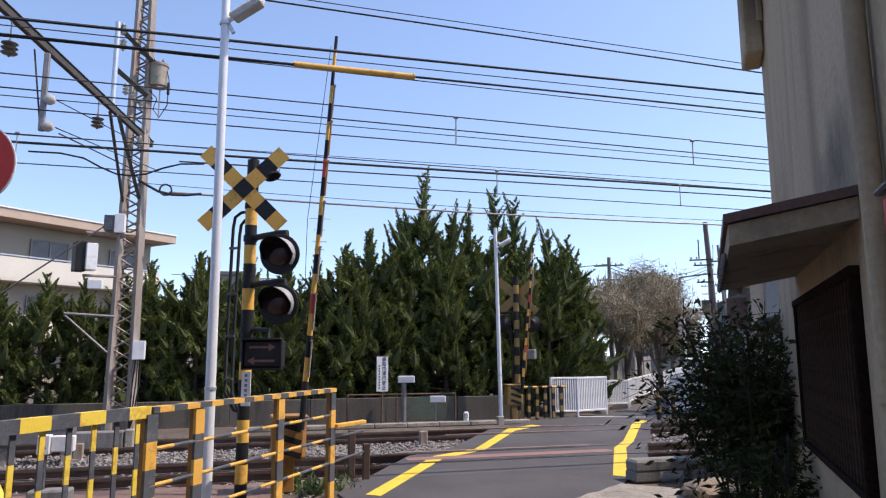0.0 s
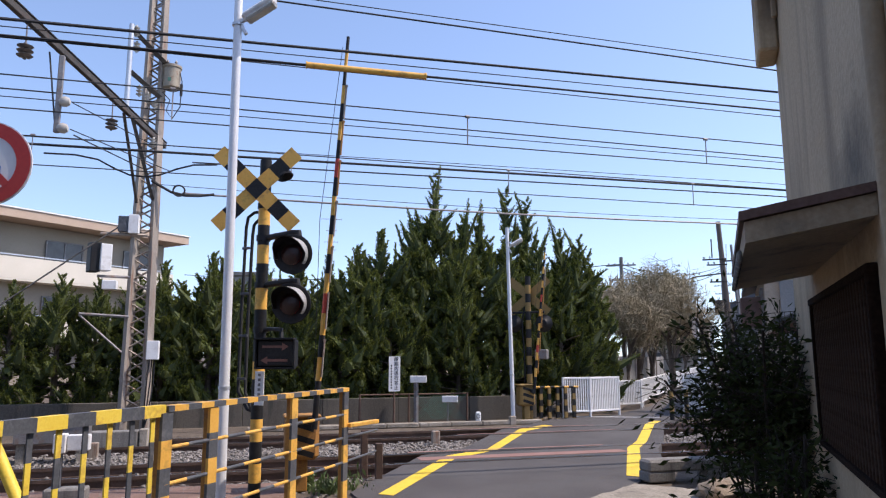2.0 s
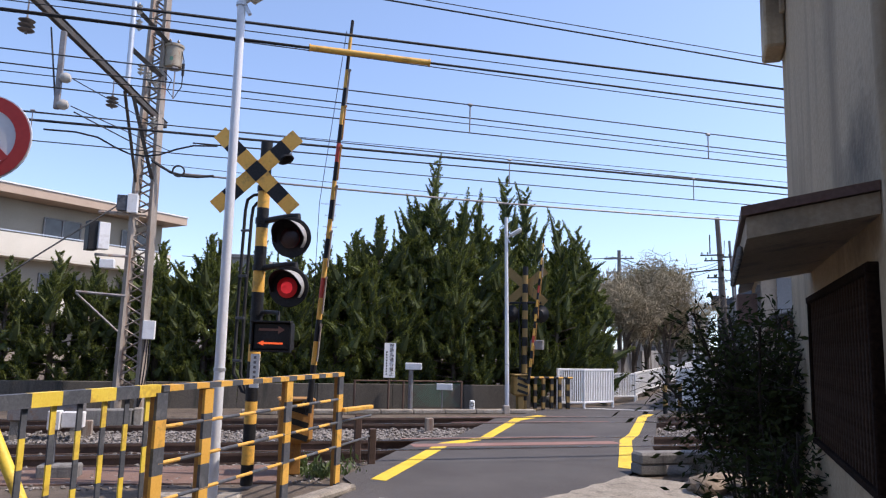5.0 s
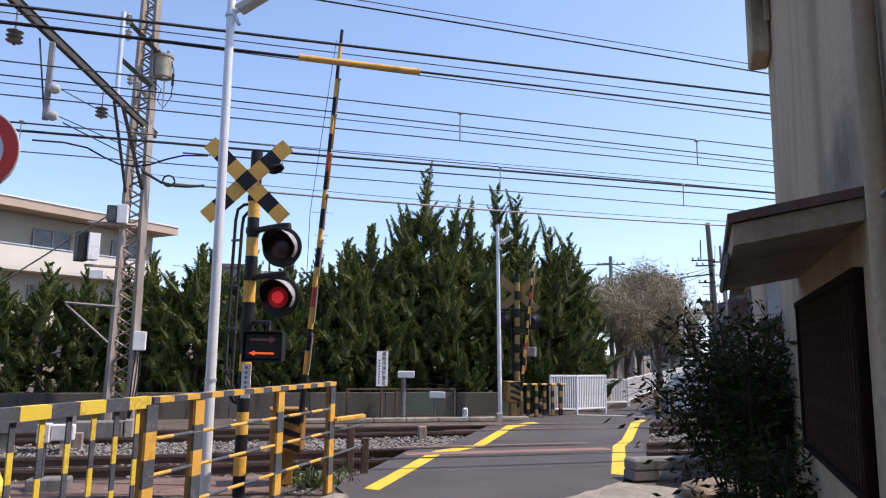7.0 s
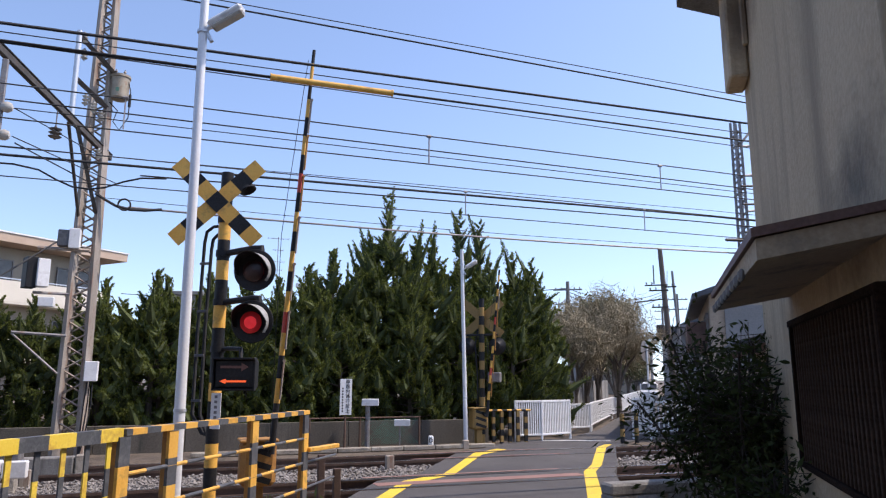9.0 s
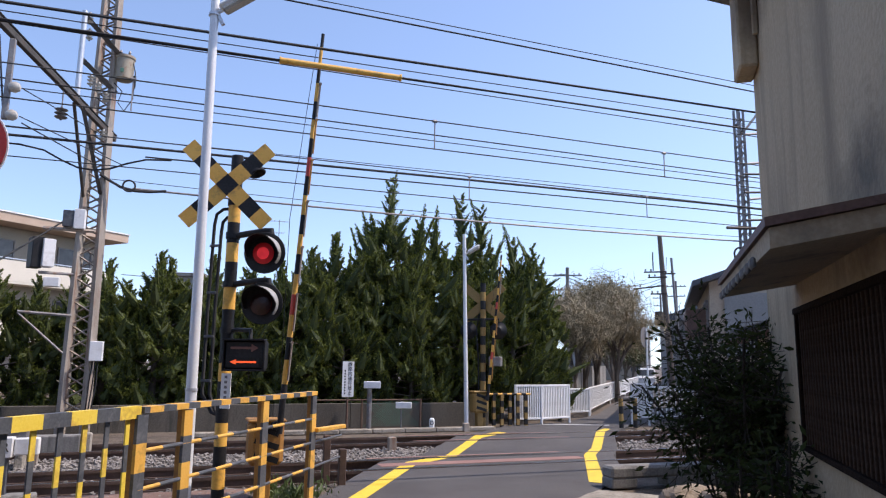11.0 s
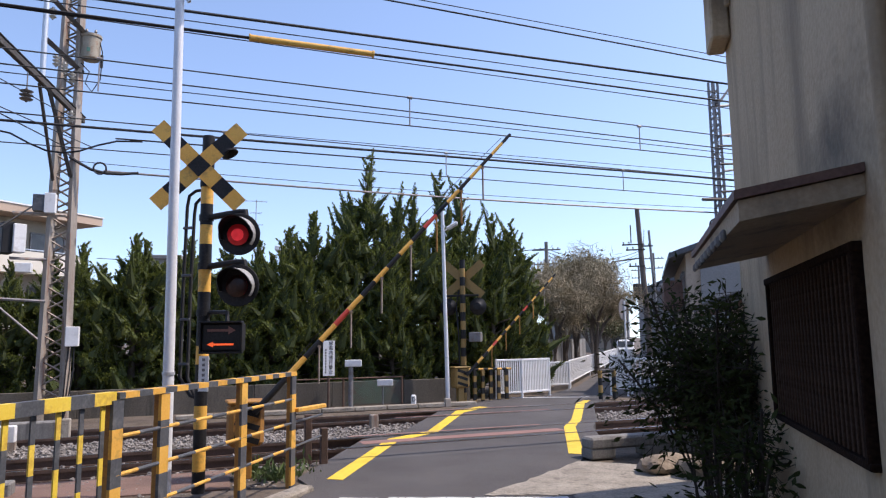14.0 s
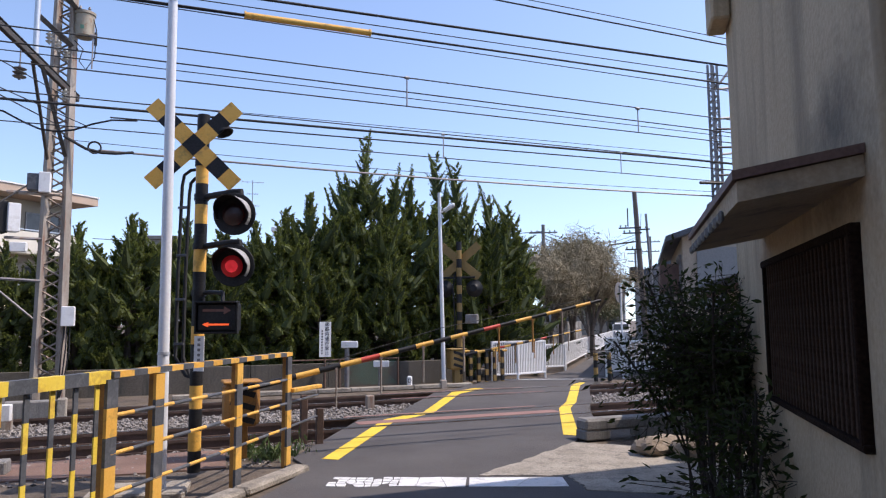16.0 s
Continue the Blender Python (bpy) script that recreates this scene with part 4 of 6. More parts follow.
def insulator(g, p, axis, n=4, r=.075, m=0):
    prof = [(0, .025)]
    for k in range(n):
        h = .04 + k * .075
        prof += [(h, .03), (h + .015, r), (h + .035, r * .8), (h + .05, .03)]
    prof.append((.04 + n * .075, .02))
    g.lathe(p, axis, prof, 12, m)


def left_mast():
    m = lattice(-1.27, 17.0, 11.6, .48, .26, "tall rusty lattice railway mast with a transformer", .088, .040)
    # in the mast's space x runs along the tracks and y away over them

    def add(name, mt, label="", smooth=False, tubes=(), blocks=()):
        g = Geo()
        for p, q, r, sg in tubes:
            g.tube(p, q, r, seg=sg)
        for c, sz, rz in blocks:
            g.block(c, sz, 0, rz, ch=.012)
        return part(name, g, mt, m, label, smooth)
    bx = lambda y: .16 + .205 * y
    add("beam", DARK_STEEL, "long dark steel beam over the tracks", blocks=[((bx(-5.2), -5.2, 6.80), (.09, 11.6, .13), -11.6)])
    add("beam_flange", DARK_STEEL, blocks=[((bx(-5.2), -5.2, 6.88), (.13, 11.6, .03), -11.6)])
    add("brace", DARK_STEEL, tubes=[((-.30, -2.0, 6.75), (-.20, -.2, 5.2), .034, 6)])
    add("brace", DARK_STEEL, tubes=[((-.15, -1.9, 6.72), (.14, -.2, 5.3), .042, 4)])
    add("riser", GALV, "pale steel riser post", True, tubes=[((-.26, -2.0, 6.8), (-.26, -2.0, 8.75), .055, 10)])
    add("crossarm", DARK_STEEL, tubes=[((-.22, -2.0, 8.62), (.3, .15, 8.72), .07, 4)])
    add("crossarm", DARK_STEEL, tubes=[((-.2, -2.0, 7.66), (.2, .15, 7.87), .07, 4)])
    add("guy_wire", WIRE, tubes=[((-3.3, -3.4, 1.4), (-.2, 0, 4.95), .018, 4)])
    add("guy_wire", WIRE, tubes=[((bx(-4.0) - .1, -4.0, 5.6), (-.1, -.3, 6.0), .014, 4)])
    for x, y, z, sx, sz, mt, lb in ((.36, -.3, 1.80, .26, .42, WHITE_PAINT, "white equipment box"), (-.42, -.3, 4.66, .22, .36, DULL_BLACK, "dark switch box"), (-.2, -.32, 4.66, .22, .44, WHITE_PAINT, "pale switch box"), (-.62, -.35, 3.25, .3, .2, WHITE_PAINT, "small pale box on a bracket")):
        add("equipment_box", mt, lb, blocks=[((x, y, z), (sx, .22, sz), 0)])
    add("signal_head", BLACK, "black signal head beside the mast", blocks=[((-.98, -.4, 3.86), (.22, .34, .66), 25)])
    add("signal_back", WHITE_PAINT, "white signal housing", blocks=[((-.76, -.4, 3.86), (.24, .30, .60), 25)])
    add("bracket", GREY_STEEL, tubes=[((-.9, -.35, 3.45), (-.2, -.2, 3.45), .035, 6)])
    add("bracket", GREY_STEEL, tubes=[((-1.2, -.4, 2.60), (-.2, -.25, 2.55), .035, 6)])
    add("bracket", GREY_STEEL, tubes=[((-1.2, -.4, 2.58), (-.3, -.25, 1.75), .025, 6)])
    add("bracket", RUSTY, tubes=[((-.9, -.32, 4.42), (.1, -.3, 4.42), .04, 4)])
    for k in range(3):
        g = Geo()
        g.path([(.30 + .05 * k, -.3, 1.6), (.27 + .07 * k, -.32, 1.1), (.24 + .04 * k, -.3, .3), (.24, -.3, 0)], .015, 5)
        part("cable_tail", g, CABLE, m, smooth=True)
    for y, ln in ((-6.0, .32), (-2.7, .34)):
        g = Geo()
        x = bx(y)
        g.path([(x, y, 6.72), (x, y, 6.72 - ln)], .012, 4)
        insulator(g, (x, y, 6.72 - ln + .02), (0, 0, -1), 3, .12)
        part("insulator", g, BROWN_PORCELAIN, m, "brown disc insulator", True)
    for x, y, z in ((-.2, -1.6, 8.55), (.0, -1.0, 7.62), (-.1, -1.5, 7.58), (.1, -.5, 7.60), (.12, -.5, 6.72), (-.18, -1.9, 8.78)):
        g = Geo()
        insulator(g, (x, y, z), (0, 0, -1), 3, .075)
        part("insulator", g, PORCELAIN, m, "white porcelain insulator", True)
    add("drop_arm", GREY_STEEL, blocks=[((-.80, -5.0, 6.0), (.09, .07, 1.35), 0)])
    add("drop_stay", WIRE, tubes=[((-1.0, -5.0, 6.72), (-.82, -5.0, 5.4), .014, 4)])
    for z in (5.85, 5.39):
        g = Geo()
        g.lathe((-.78, -5.05, z), (1, 0, .1), [(0, .0), (0, .04), (.04, .08), (.10, .09), (.16, .06), (.18, 0)], 14)
        part("insulator", g, PORCELAIN, m, "pale bell insulator", True)
        add("pull_wire", WIRE, tubes=[((-.58, -5.05, z), (.35, -2.5, 5.97) if z > 5.6 else (.75, -2.5, 5.42), .010, 4)])
    t = new("transformer")
    t.parent = m
    t.matrix_basis = pose(.40, -.12, 8.06) @ Matrix.Diagonal((.72, .72, .92, 1))
    g = Geo()
    g.lathe((0, 0, 0), (0, 0, 1), [(0, 0), (0, .24), (.03, .28), (.55, .28), (.57, .31), (.63, .31), (.66, .22), (.70, 0)], 24)
    part("tank", g, TRANSFORMER, t, "cream transformer tank with rust stains", True)
    g = Geo()
    g.block((-.05, -.284, .2), (.1, .006, .1), 0)
    part("mark", g, GREEN_MESH, t)
    for x in (-.14, .12):
        g = Geo()
        insulator(g, (x, -.1, .66), (0, 0, 1), 1, .05)
        part("bushing", g, BROWN_PORCELAIN, t, smooth=True)
    for z in (.12, .5):
        g = Geo()
        g.tube((-.24, 0, z), (-.5, 0, z), .035, seg=6)
        part("hanger", g, GREY_STEEL, t)
    g = Geo()
    g.path([(.2, -.1, .6), (.34, -.15, .2), (.32, -.15, -.5), (.1, -.2, -.85), (-.1, -.2, -.65), (.0, -.2, -.35), (-.25, -.2, -.15)], .016, 6)
    part("lead_cable", g, CABLE, t, smooth=True)
    g = Geo()
    g.tube((.33, -.15, .12), (.33, -.15, -.2), .045, seg=8)
    part("fuse", g, BLACK, t, smooth=True)
    g = Geo()
    g.path([(.1, -.2, 5.75), (.3, -.25, 5.62), (.55, -.28, 5.48), (.85, -.28, 5.42), (1.15, -.22, 5.44), (1.5, -.1, 5.52)], .035, 6)
    part("cable_end", g, CABLE, m, smooth=True)
    g = Geo()
    g.path([(.72 + .13 * math.cos(a * .5), -.3, 5.52 + .13 * math.sin(a * .5)) for a in range(14)], .022, 6)
    part("cable_loop", g, CABLE, m, "coiled black cable loop", True)
    g = Geo()
    g.path([(-1.9, -1.4, 5.92), (-1.3, -1.4, 5.93), (-.85, -1.4, 5.86), (-.5, -1.4, 5.68), (-.2, -1.4, 5.56), (.1, -1.4, 5.54), (.4, -1.4, 5.60), (.75, -1.4, 5.76), (1.1, -1.4, 5.88), (1.6, -1.4, 5.92)], .02, 6)
    part("jumper_cable", g, CABLE, m, "curved black jumper cable", True)


def right_mast():
    m = lattice(17.55, 17.0, 10.0, .27, .22, "tall lattice railway mast with crossarms", .066, .026, GREY_STEEL)
    for z in (5.3, 5.9, 6.2, 7.1, 7.7):
        g = Geo()
        g.tube((-1.1 if z == 5.9 else -.3, -.4, z), (.7, -.4, z + .1), .05 if z == 5.9 else .035, seg=4)
        insulator(g, (.45, -.4, z + .1), (0, 0, 1), 2, .06)
        part("crossarm", g, DARK_STEEL, m)
    for z in (7.0, 8.2, 9.2):
        g = Geo()
        g.tube((.2, 0, z), (1.6, 0, z + .25), .04, seg=6)
        part("ladder_brace", g, GREY_STEEL, m)
    g = Geo()
    g.tube((.1, 0, 9.2), (1.2, -.1, 10.5), .04, seg=6)
    part("top_brace", g, GREY_STEEL, m)
    g = Geo()
    ring = [(-.55 + .22 * math.cos(a * .5), -.3, 5.1 + .22 * math.sin(a * .5)) for a in range(14)]
    g.path(ring, .03, 6)
    part("cable_loop", g, CABLE, m, "coiled black cable loop", True)


def wire(name, n, z0, z1, r, label, u0=-40.0, u1=70.0, sag=0.0, mt=None, mid=None):
    """An overhead wire; z0 and z1 are its heights at u = -3 and u = 15."""
    g = Geo()
    k = 24
    pts = []
    for i in range(k + 1):
        u = u0 + (u1 - u0) * i / k
        z = z0 + (z1 - z0) * (u + 3) / 18 if -3 <= u <= 15 else (z0 if u < -3 else z1)
        if sag:
            w = (u - u0) / (u1 - u0)
            z -= sag * 4 * w * (1 - w)
        pts.append(T(u, n, z))
    g.path(pts, r, 5)
    return whole(name, g, mt or CABLE, label, "wire", "overhead wires", smooth=True)


def wires():
    for n, zm, zc, first in ((11.1, 5.94, 5.43, -.2), (14.5, 5.98, 5.42, 1.9)):
        wire("contact_wire", n, zc - .04, zc + .03, .012, "thin dark overhead contact wire", mt=WIRE)
        wire("messenger_wire", n, zm - .02, zm + .03, .012 if n < 12 else .013, "dark overhead messenger wire", mt=WIRE)
        u = first - 20
        while u < 40:
            g = Geo()
            g.tube(T(u, n, zc), T(u, n, zm), .012, seg=4)
            g.tube(T(u - .04, n, zm), T(u + .04, n, zm), .028, seg=6)
            whole("wire_hanger", g, GREY_STEEL, "thin steel hanger between messenger and contact wire", "hanger", "wire hangers")
            u += 5.0
    wire("feeder_cable", 8.4, 5.58, 5.98, .018, "thick black twisted power cable", sag=.0)
    wire("feeder_cable", 8.43, 5.605, 5.99, .014, "thick black twisted power cable", sag=.0)
    wire("feeder_cable", 8.42, 5.40, 5.62, .015, "thick black power cable")
    wire("feeder_cable", 8.46, 5.39, 5.66, .011, "single black overhead power cable")
    wire("thin_wire", 9.2, 5.85, 6.12, .008, "thin grey overhead telephone wire")
    wire("thin_wire", 9.3, 5.77, 5.84, .008, "thin grey overhead telephone wire")
    wire("thin_wire", 8.0, 6.12, 5.96, .012, "thin black overhead supply wire")
    wire("thin_wire", 8.3, 6.35, 6.25, .007, "thin grey overhead telephone wire")
    wire("feeder_wire", 12.8, 6.29, 6.28, .014, "dark overhead feeder wire")
    wire("feeder_wire", 12.9, 6.18, 6.21, .010, "dark overhead feeder wire")
    wire("feeder_wire", 15.5, 6.07, 6.28, .030, "thick black overhead supply cable")
    wire("feeder_wire", 15.6, 5.90, 6.12, .018, "single black overhead supply cable", u0=-.2)
    wire("thin_wire", 15.4, 6.2, 6.42, .008, "thin grey overhead telephone wire")
    w = wire("signal_cable", 17.0, 5.52, 5.60, .026, "black bundled signal cable between the masts", u0=-.5, u1=17.5, sag=.09, mt=GREY_STEEL)
    wire("thin_wire", 17.02, 5.72, 5.75, .008, "thin carrier wire of the signal cable", u0=-1.2, u1=17.5, sag=.12)
    # yellow guard sleeve on the feeder cable
    g = Geo()
    a, b = T(1.72, 8.42, 5.458), T(3.32, 8.42, 5.477)
    g.tube(a, b, .04, seg=10)
    g.tube(a - (b - a) * .01, a, .05, seg=10)
    g.tube(b, b + (b - a) * .012, .05, seg=10)
    whole("cable_sleeve", g, YELLOW, "yellow plastic guard sleeve round the power cable", "cable guard", smooth=True)


# ---- plants ----
def blades(centres, dirs, sizes, rng, wide=.34):
    """Diamond leaves: arrays of places, directions and lengths into faces."""
    c, d, s = np.asarray(centres), np.asarray(dirs), np.asarray(sizes)[:, None]
    d = d / np.linalg.norm(d, axis=1, keepdims=True)
    r = rng.normal(size=d.shape)
    w = np.cross(d, r)
    w /= np.linalg.norm(w, axis=1, keepdims=True) + 1e-9
    q = np.stack([c - d * s * .5, c + w * s * wide * .5, c + d * s * .6, c - w * s * wide * .5], axis=1)
    return q.reshape(-1, 3)


def leaf_mesh(name, q, mats):
    me = bpy.data.meshes.new(name)
    n = len(q) // 4
    me.from_pydata(q.tolist(), [], np.arange(n * 4).reshape(-1, 4).tolist())
    me.materials.append(mats)
    me.update()
    return me


def juniper_meshes(seed, h, w, tufts=130, leaders=4):
    """Crown and trunk of a juniper: flame-shaped tufts on rising limbs, with gaps between them."""
    rng = np.random.default_rng(seed)
    C, D, S, core = [], [], [], Geo()
    limbs = Geo()

    def tuft(a, b, rad, n, size):
        """A pointed, slightly twisted flame of scale leaves round a solid core coloured dark as inner shade."""
        a, b = np.array(a, float), np.array(b, float)
        ln = np.linalg.norm(b - a)
        ax = (b - a) / ln
        u = np.cross(ax, [.3, .9, .1])
        u /= np.linalg.norm(u)
        v = np.cross(ax, u)
        lean = rng.normal(size=3) * .14 * ln
        f = rng.random(n) ** .9
        ang = rng.random(n) * 6.283
        o = u * np.cos(ang)[:, None] + v * np.sin(ang)[:, None]
        wave = 1 + .35 * np.sin(ang * 2 + f * 9 + rng.random() * 6)
        rr = rad * np.minimum(1, .4 + f / .22) * (1 - f) ** .75 * (.7 + .7 * rng.random(n) ** 2) * wave
        C.append(a + (b - a) * f[:, None] + o * rr[:, None] + lean * (f ** 2)[:, None])
        D.append(ax * .9 + o * .7 + rng.normal(size=(n, 3)) * .36)
        S.append(size * (.5 + .8 * rng.random(n)))
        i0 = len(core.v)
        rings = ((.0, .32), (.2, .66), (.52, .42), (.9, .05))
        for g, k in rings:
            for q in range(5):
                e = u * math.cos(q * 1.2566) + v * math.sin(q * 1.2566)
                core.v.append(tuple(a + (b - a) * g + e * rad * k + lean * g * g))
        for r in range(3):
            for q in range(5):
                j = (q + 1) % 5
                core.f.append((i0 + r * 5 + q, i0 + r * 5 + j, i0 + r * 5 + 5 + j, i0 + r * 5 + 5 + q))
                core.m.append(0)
    # spires at the top
    for k in range(leaders):
        a = k * 2.1 + rng.uniform(0, 1)
        r = 0 if k == 0 else w * rng.uniform(.3, .7)
        top = h * (1 if k == 0 else rng.uniform(.68, .90))
        x, y = math.cos(a) * r, math.sin(a) * r
        ln = h * rng.uniform(.22, .30)
        tuft((x * .9, y * .9, top - ln), (x * 1.05 + rng.normal() * .06, y * 1.05, top), .125 + .010 * h, 420, .07)
        for q in range(12):
            zz = top - ln * (.15 + .085 * q)
            aa = q * 2.4 + a
            l2 = (.14 + .03 * q) * rng.uniform(.8, 1.3)
            tuft((x, y, zz), (x + math.cos(aa) * l2 * .8, y + math.sin(aa) * l2 * .8, zz + l2 * 1.0), .065 + .006 * q, 65, .062)
    # limbs, each with a bunch of tufts
    bunch = 5
    for k in range(tufts // bunch):
        f = (k + rng.random()) / (tufts // bunch)
        z = h * (.04 + .70 * f)
        r = w * (1 - f ** 2.6) ** .6 * rng.uniform(.72, 1.16)
        a = k * 2.4 + rng.uniform(-.35, .35)
        px, py = math.cos(a) * r, math.sin(a) * r
        limbs.tube((0, 0, z * .92), (px * .8, py * .8, z + .05), .028, .012, 5)
        for q in range(bunch):
            j = rng.normal(size=3) * [.115, .115, .15]
            ln = rng.uniform(.26, .66) * (1.3 if q == 0 else .9)
            out = rng.uniform(.15, .85)
            b0 = (px * .86 + j[0], py * .86 + j[1], z + j[2] - .12)
            tuft(b0, (b0[0] + math.cos(a) * out * ln + rng.normal() * .12, b0[1] + math.sin(a) * out * ln + rng.normal() * .12, b0[2] + ln * rng.uniform(.7, 1)), rng.uniform(.12, .21), 140, .064)
    q = blades(np.concatenate(C), np.concatenate(D), np.concatenate(S), rng, .46)
    g = Geo()
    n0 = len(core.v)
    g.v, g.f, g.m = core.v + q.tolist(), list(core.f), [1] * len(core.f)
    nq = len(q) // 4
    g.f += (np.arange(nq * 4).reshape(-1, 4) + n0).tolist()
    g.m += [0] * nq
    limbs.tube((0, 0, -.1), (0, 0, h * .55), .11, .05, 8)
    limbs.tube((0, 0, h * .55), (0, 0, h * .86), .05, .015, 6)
    return g.mesh("crown", [JUNIPER, JUNIPER_INNER_SHADE]), limbs.mesh("trunk", BARK)


def hedge():
    kinds = [juniper_meshes(11, 4.5, .95, 145, 4), juniper_meshes(12, 4.1, 1.05, 145, 5), juniper_meshes(13, 6.6, 1.3, 250, 5), juniper_meshes(14, 5.4, 1.15, 190, 5), juniper_meshes(17, 6.6, .5, 90, 1)]
    rng = random.Random(3)
    rows = []
    u = -12.0
    while u < 4.6:
        rows.append((u, 19.4 + rng.uniform(-.3, .3), rng.choice((0, 1)), rng.uniform(.82, 1.02) * (.90 if u < -3 else .95)))
        u += rng.uniform(.85, 1.15)
    rows += [(3.3, 19.3, 0, .98), (4.1, 19.1, 0, 1.06), (2.5, 19.2, 1, 1.04), (1.5, 19.3, 0, .98), (.2, 19.2, 0, .98), (-1.0, 19.3, 0, .92), (4.9, 19.9, 0, 1.20), (5.4, 19.4, 3, .80), (6.0, 19.6, 3, 1.0), (6.55, 20.0, 2, 1.12), (7.4, 19.7, 3, 1.1), (8.1, 20.2, 3, 1.12),
             (9.1, 20.4, 4, 1.07), (9.8, 20.4, 4, 1.03), (8.7, 19.4, 3, .95), (9.7, 19.4, 3, .98), (10.6, 19.6, 3, 1.04), (11.4, 19.9, 3, 1.02), (11.35, 20.7, 3, .90), (11.7, 21.7, 3, .85),
             (7.0, 18.9, 3, .80), (5.0, 18.9, 1, .85), (10.2, 18.9, 1, 1.0)]
    for u, n, k, s in rows:
        p = T(u, n)
        tall = k >= 2
        tr = thing("juniper_tree", "tall dark green flame-shaped juniper above the wall" if tall else "dense dark green juniper in the hedge", "tree", "juniper hedge", at=pose(p.x, p.y, .1, 0, 0, rng.uniform(0, 360)) @ Matrix.Diagonal((s, s, s, 1)))
        for nm, me in zip(("crown", "trunk"), kinds[k]):
            new(nm, me).parent = tr


def bare_tree(x, y, h, seed, label, leaves=0, spread=.9, mt=None):
    rng = random.Random(seed)
    tr = thing("tree", label, "tree", "trees along the lane", at=pose(x, y, 0))
    g, tw = Geo(), Geo()
    ends = []

    def grow(p, d, ln, r, lev):
        q = p + d * ln
        (g if lev < 3 else tw).tube(p, q, r, r * .7, 6 if lev < 3 else 3, caps=False)
        if lev >= 5:
            ends.append(q)
            return
        for k in range(3):
            e = (d + Vector((rng.uniform(-1, 1), rng.uniform(-1, 1), rng.uniform(-.1, .7))) * spread * .75).normalized()
            grow(p.lerp(q, rng.uniform(.55, 1)), e, ln * rng.uniform(.62, .82), r * .68, lev + 1)
    grow(Vector((0, 0, -.1)), Vector((0, 0, 1)), h * .28, .14, 0)
    part("trunk", g, BARK, tr, smooth=True)
    tagged(part("twig_mass", tw, TWIG, tr, "fine bare brown twigs"), kind="stuff")
    if leaves:
        r = np.random.default_rng(seed)
        e = np.array([list(v) for v in ends])
        i = r.integers(0, len(e), leaves)
        q = blades(e[i] + r.normal(size=(leaves, 3)) * .28, r.normal(size=(leaves, 3)) + [0, 0, .2], (.12 + .14 * r.random(leaves)) * (2.6 if mt is TWIG else 1), r, .035 if mt is TWIG else .45)
        new("crown", leaf_mesh("crown", q, mt or DULL_LEAF)).parent = tr


def nandina(x, y, h, w, seed, stems=16, n=2600):
    rng = np.random.default_rng(seed)
    b = thing("nandina_bush", "leafy dark green nandina bush against the house", "bush", "bushes by the house", at=pose(x, y, 0))
    g = Geo()
    C, D, S = [], [], []
    for k in range(stems):
        a = rng.random() * 6.283
        r0, r1 = rng.random() * .26, w * (.25 + .75 * rng.random())
        top = h * (.55 + .45 * rng.random())
        pts = []
        for f in (0, .3, .6, .85, 1):
            rr = r0 + (r1 - r0) * f ** 1.7
            pts.append(Vector((math.cos(a) * rr, math.sin(a) * rr, top * f)))
        g.path(pts, .011, 5)
        m = n // stems
        f = .48 + .52 * rng.random(m) ** .8
        P = np.array([[np.interp(t, (0, .3, .6, .85, 1), [p[i] for p in pts]) for i in range(3)] for t in f])
        off = rng.normal(size=(m, 3)) * [.19, .19, .13]
        C.append(P + off)
        D.append(off * 3 + rng.normal(size=(m, 3)) * .35 + [0, 0, -.12])
        S.append(.05 + .05 * rng.random(m))
        for t in range(0, m, 5):
            g.tube(Vector(P[t]), Vector(P[t] + off[t]), .003, seg=3, caps=False)
    part("stem", g, DARK_BARK, b, "thin dark stems")
    new("foliage", leaf_mesh("foliage", blades(np.concatenate(C), np.concatenate(D), np.concatenate(S), rng, .36), NANDINA)).parent = b


# ---- the far side ----
def white_fence(pts, h, label, gap=.068):
    f = thing("white_fence", label, "fence", "white fences")
    for k, (a, b) in enumerate(zip(pts, pts[1:])):
        a, b = Vector((*a, 0)), Vector((*b, 0))
        d = (b - a)
        n = max(2, round(d.length / gap))
        rz = math.degrees(math.atan2(d.y, d.x))
        for z, t in ((h, .06), (.16, .05)):
            g = Geo()
            m = (a + b) / 2
            g.block((m.x, m.y, z), (d.length, .05, t), 0, rz, ch=.008)
            part("rail", g, WHITE_PAINT, f)
        bal = Geo().block((0, 0, 0), (.034, .03, h - .18), 0).mesh("baluster", WHITE_PAINT)
        for i in range(1, n):
            p = a + d * (i / n)
            o = new("baluster", bal)
            o.matrix_basis = pose(p.x, p.y, (h + .16) / 2, 0, 0, rz)
            o.parent = f
    for a in pts:
        g = Geo()
        g.tube((a[0], a[1], -.05), (a[0], a[1], h + .03), .035, seg=8)
        part("post", g, WHITE_PAINT, f)


def boundary_wall():
    g = Geo()
    for k in range(22):
        u0 = -34 + k * 1.95
        c = T(u0 + .97, 17.85)
        g.block((c.x, c.y, .22), (1.94, .14, .72 + .006 * (k % 3)), 0, 24, ch=.008)
    whole("boundary_wall", g, SHADED_CONCRETE, "low weathered concrete boundary wall below the hedge", "wall", kind="structure")
    g = Geo()
    for k in range(9):
        c = T(1.6 + k * .8, 16.35)
        g.block((c.x, c.y, .02), (.78, .18, .10), 0, 24, ch=.015)
    whole("cable_trough", g, CONCRETE, "pale concrete cable trough beside the track", "cable trough", kind="structure")


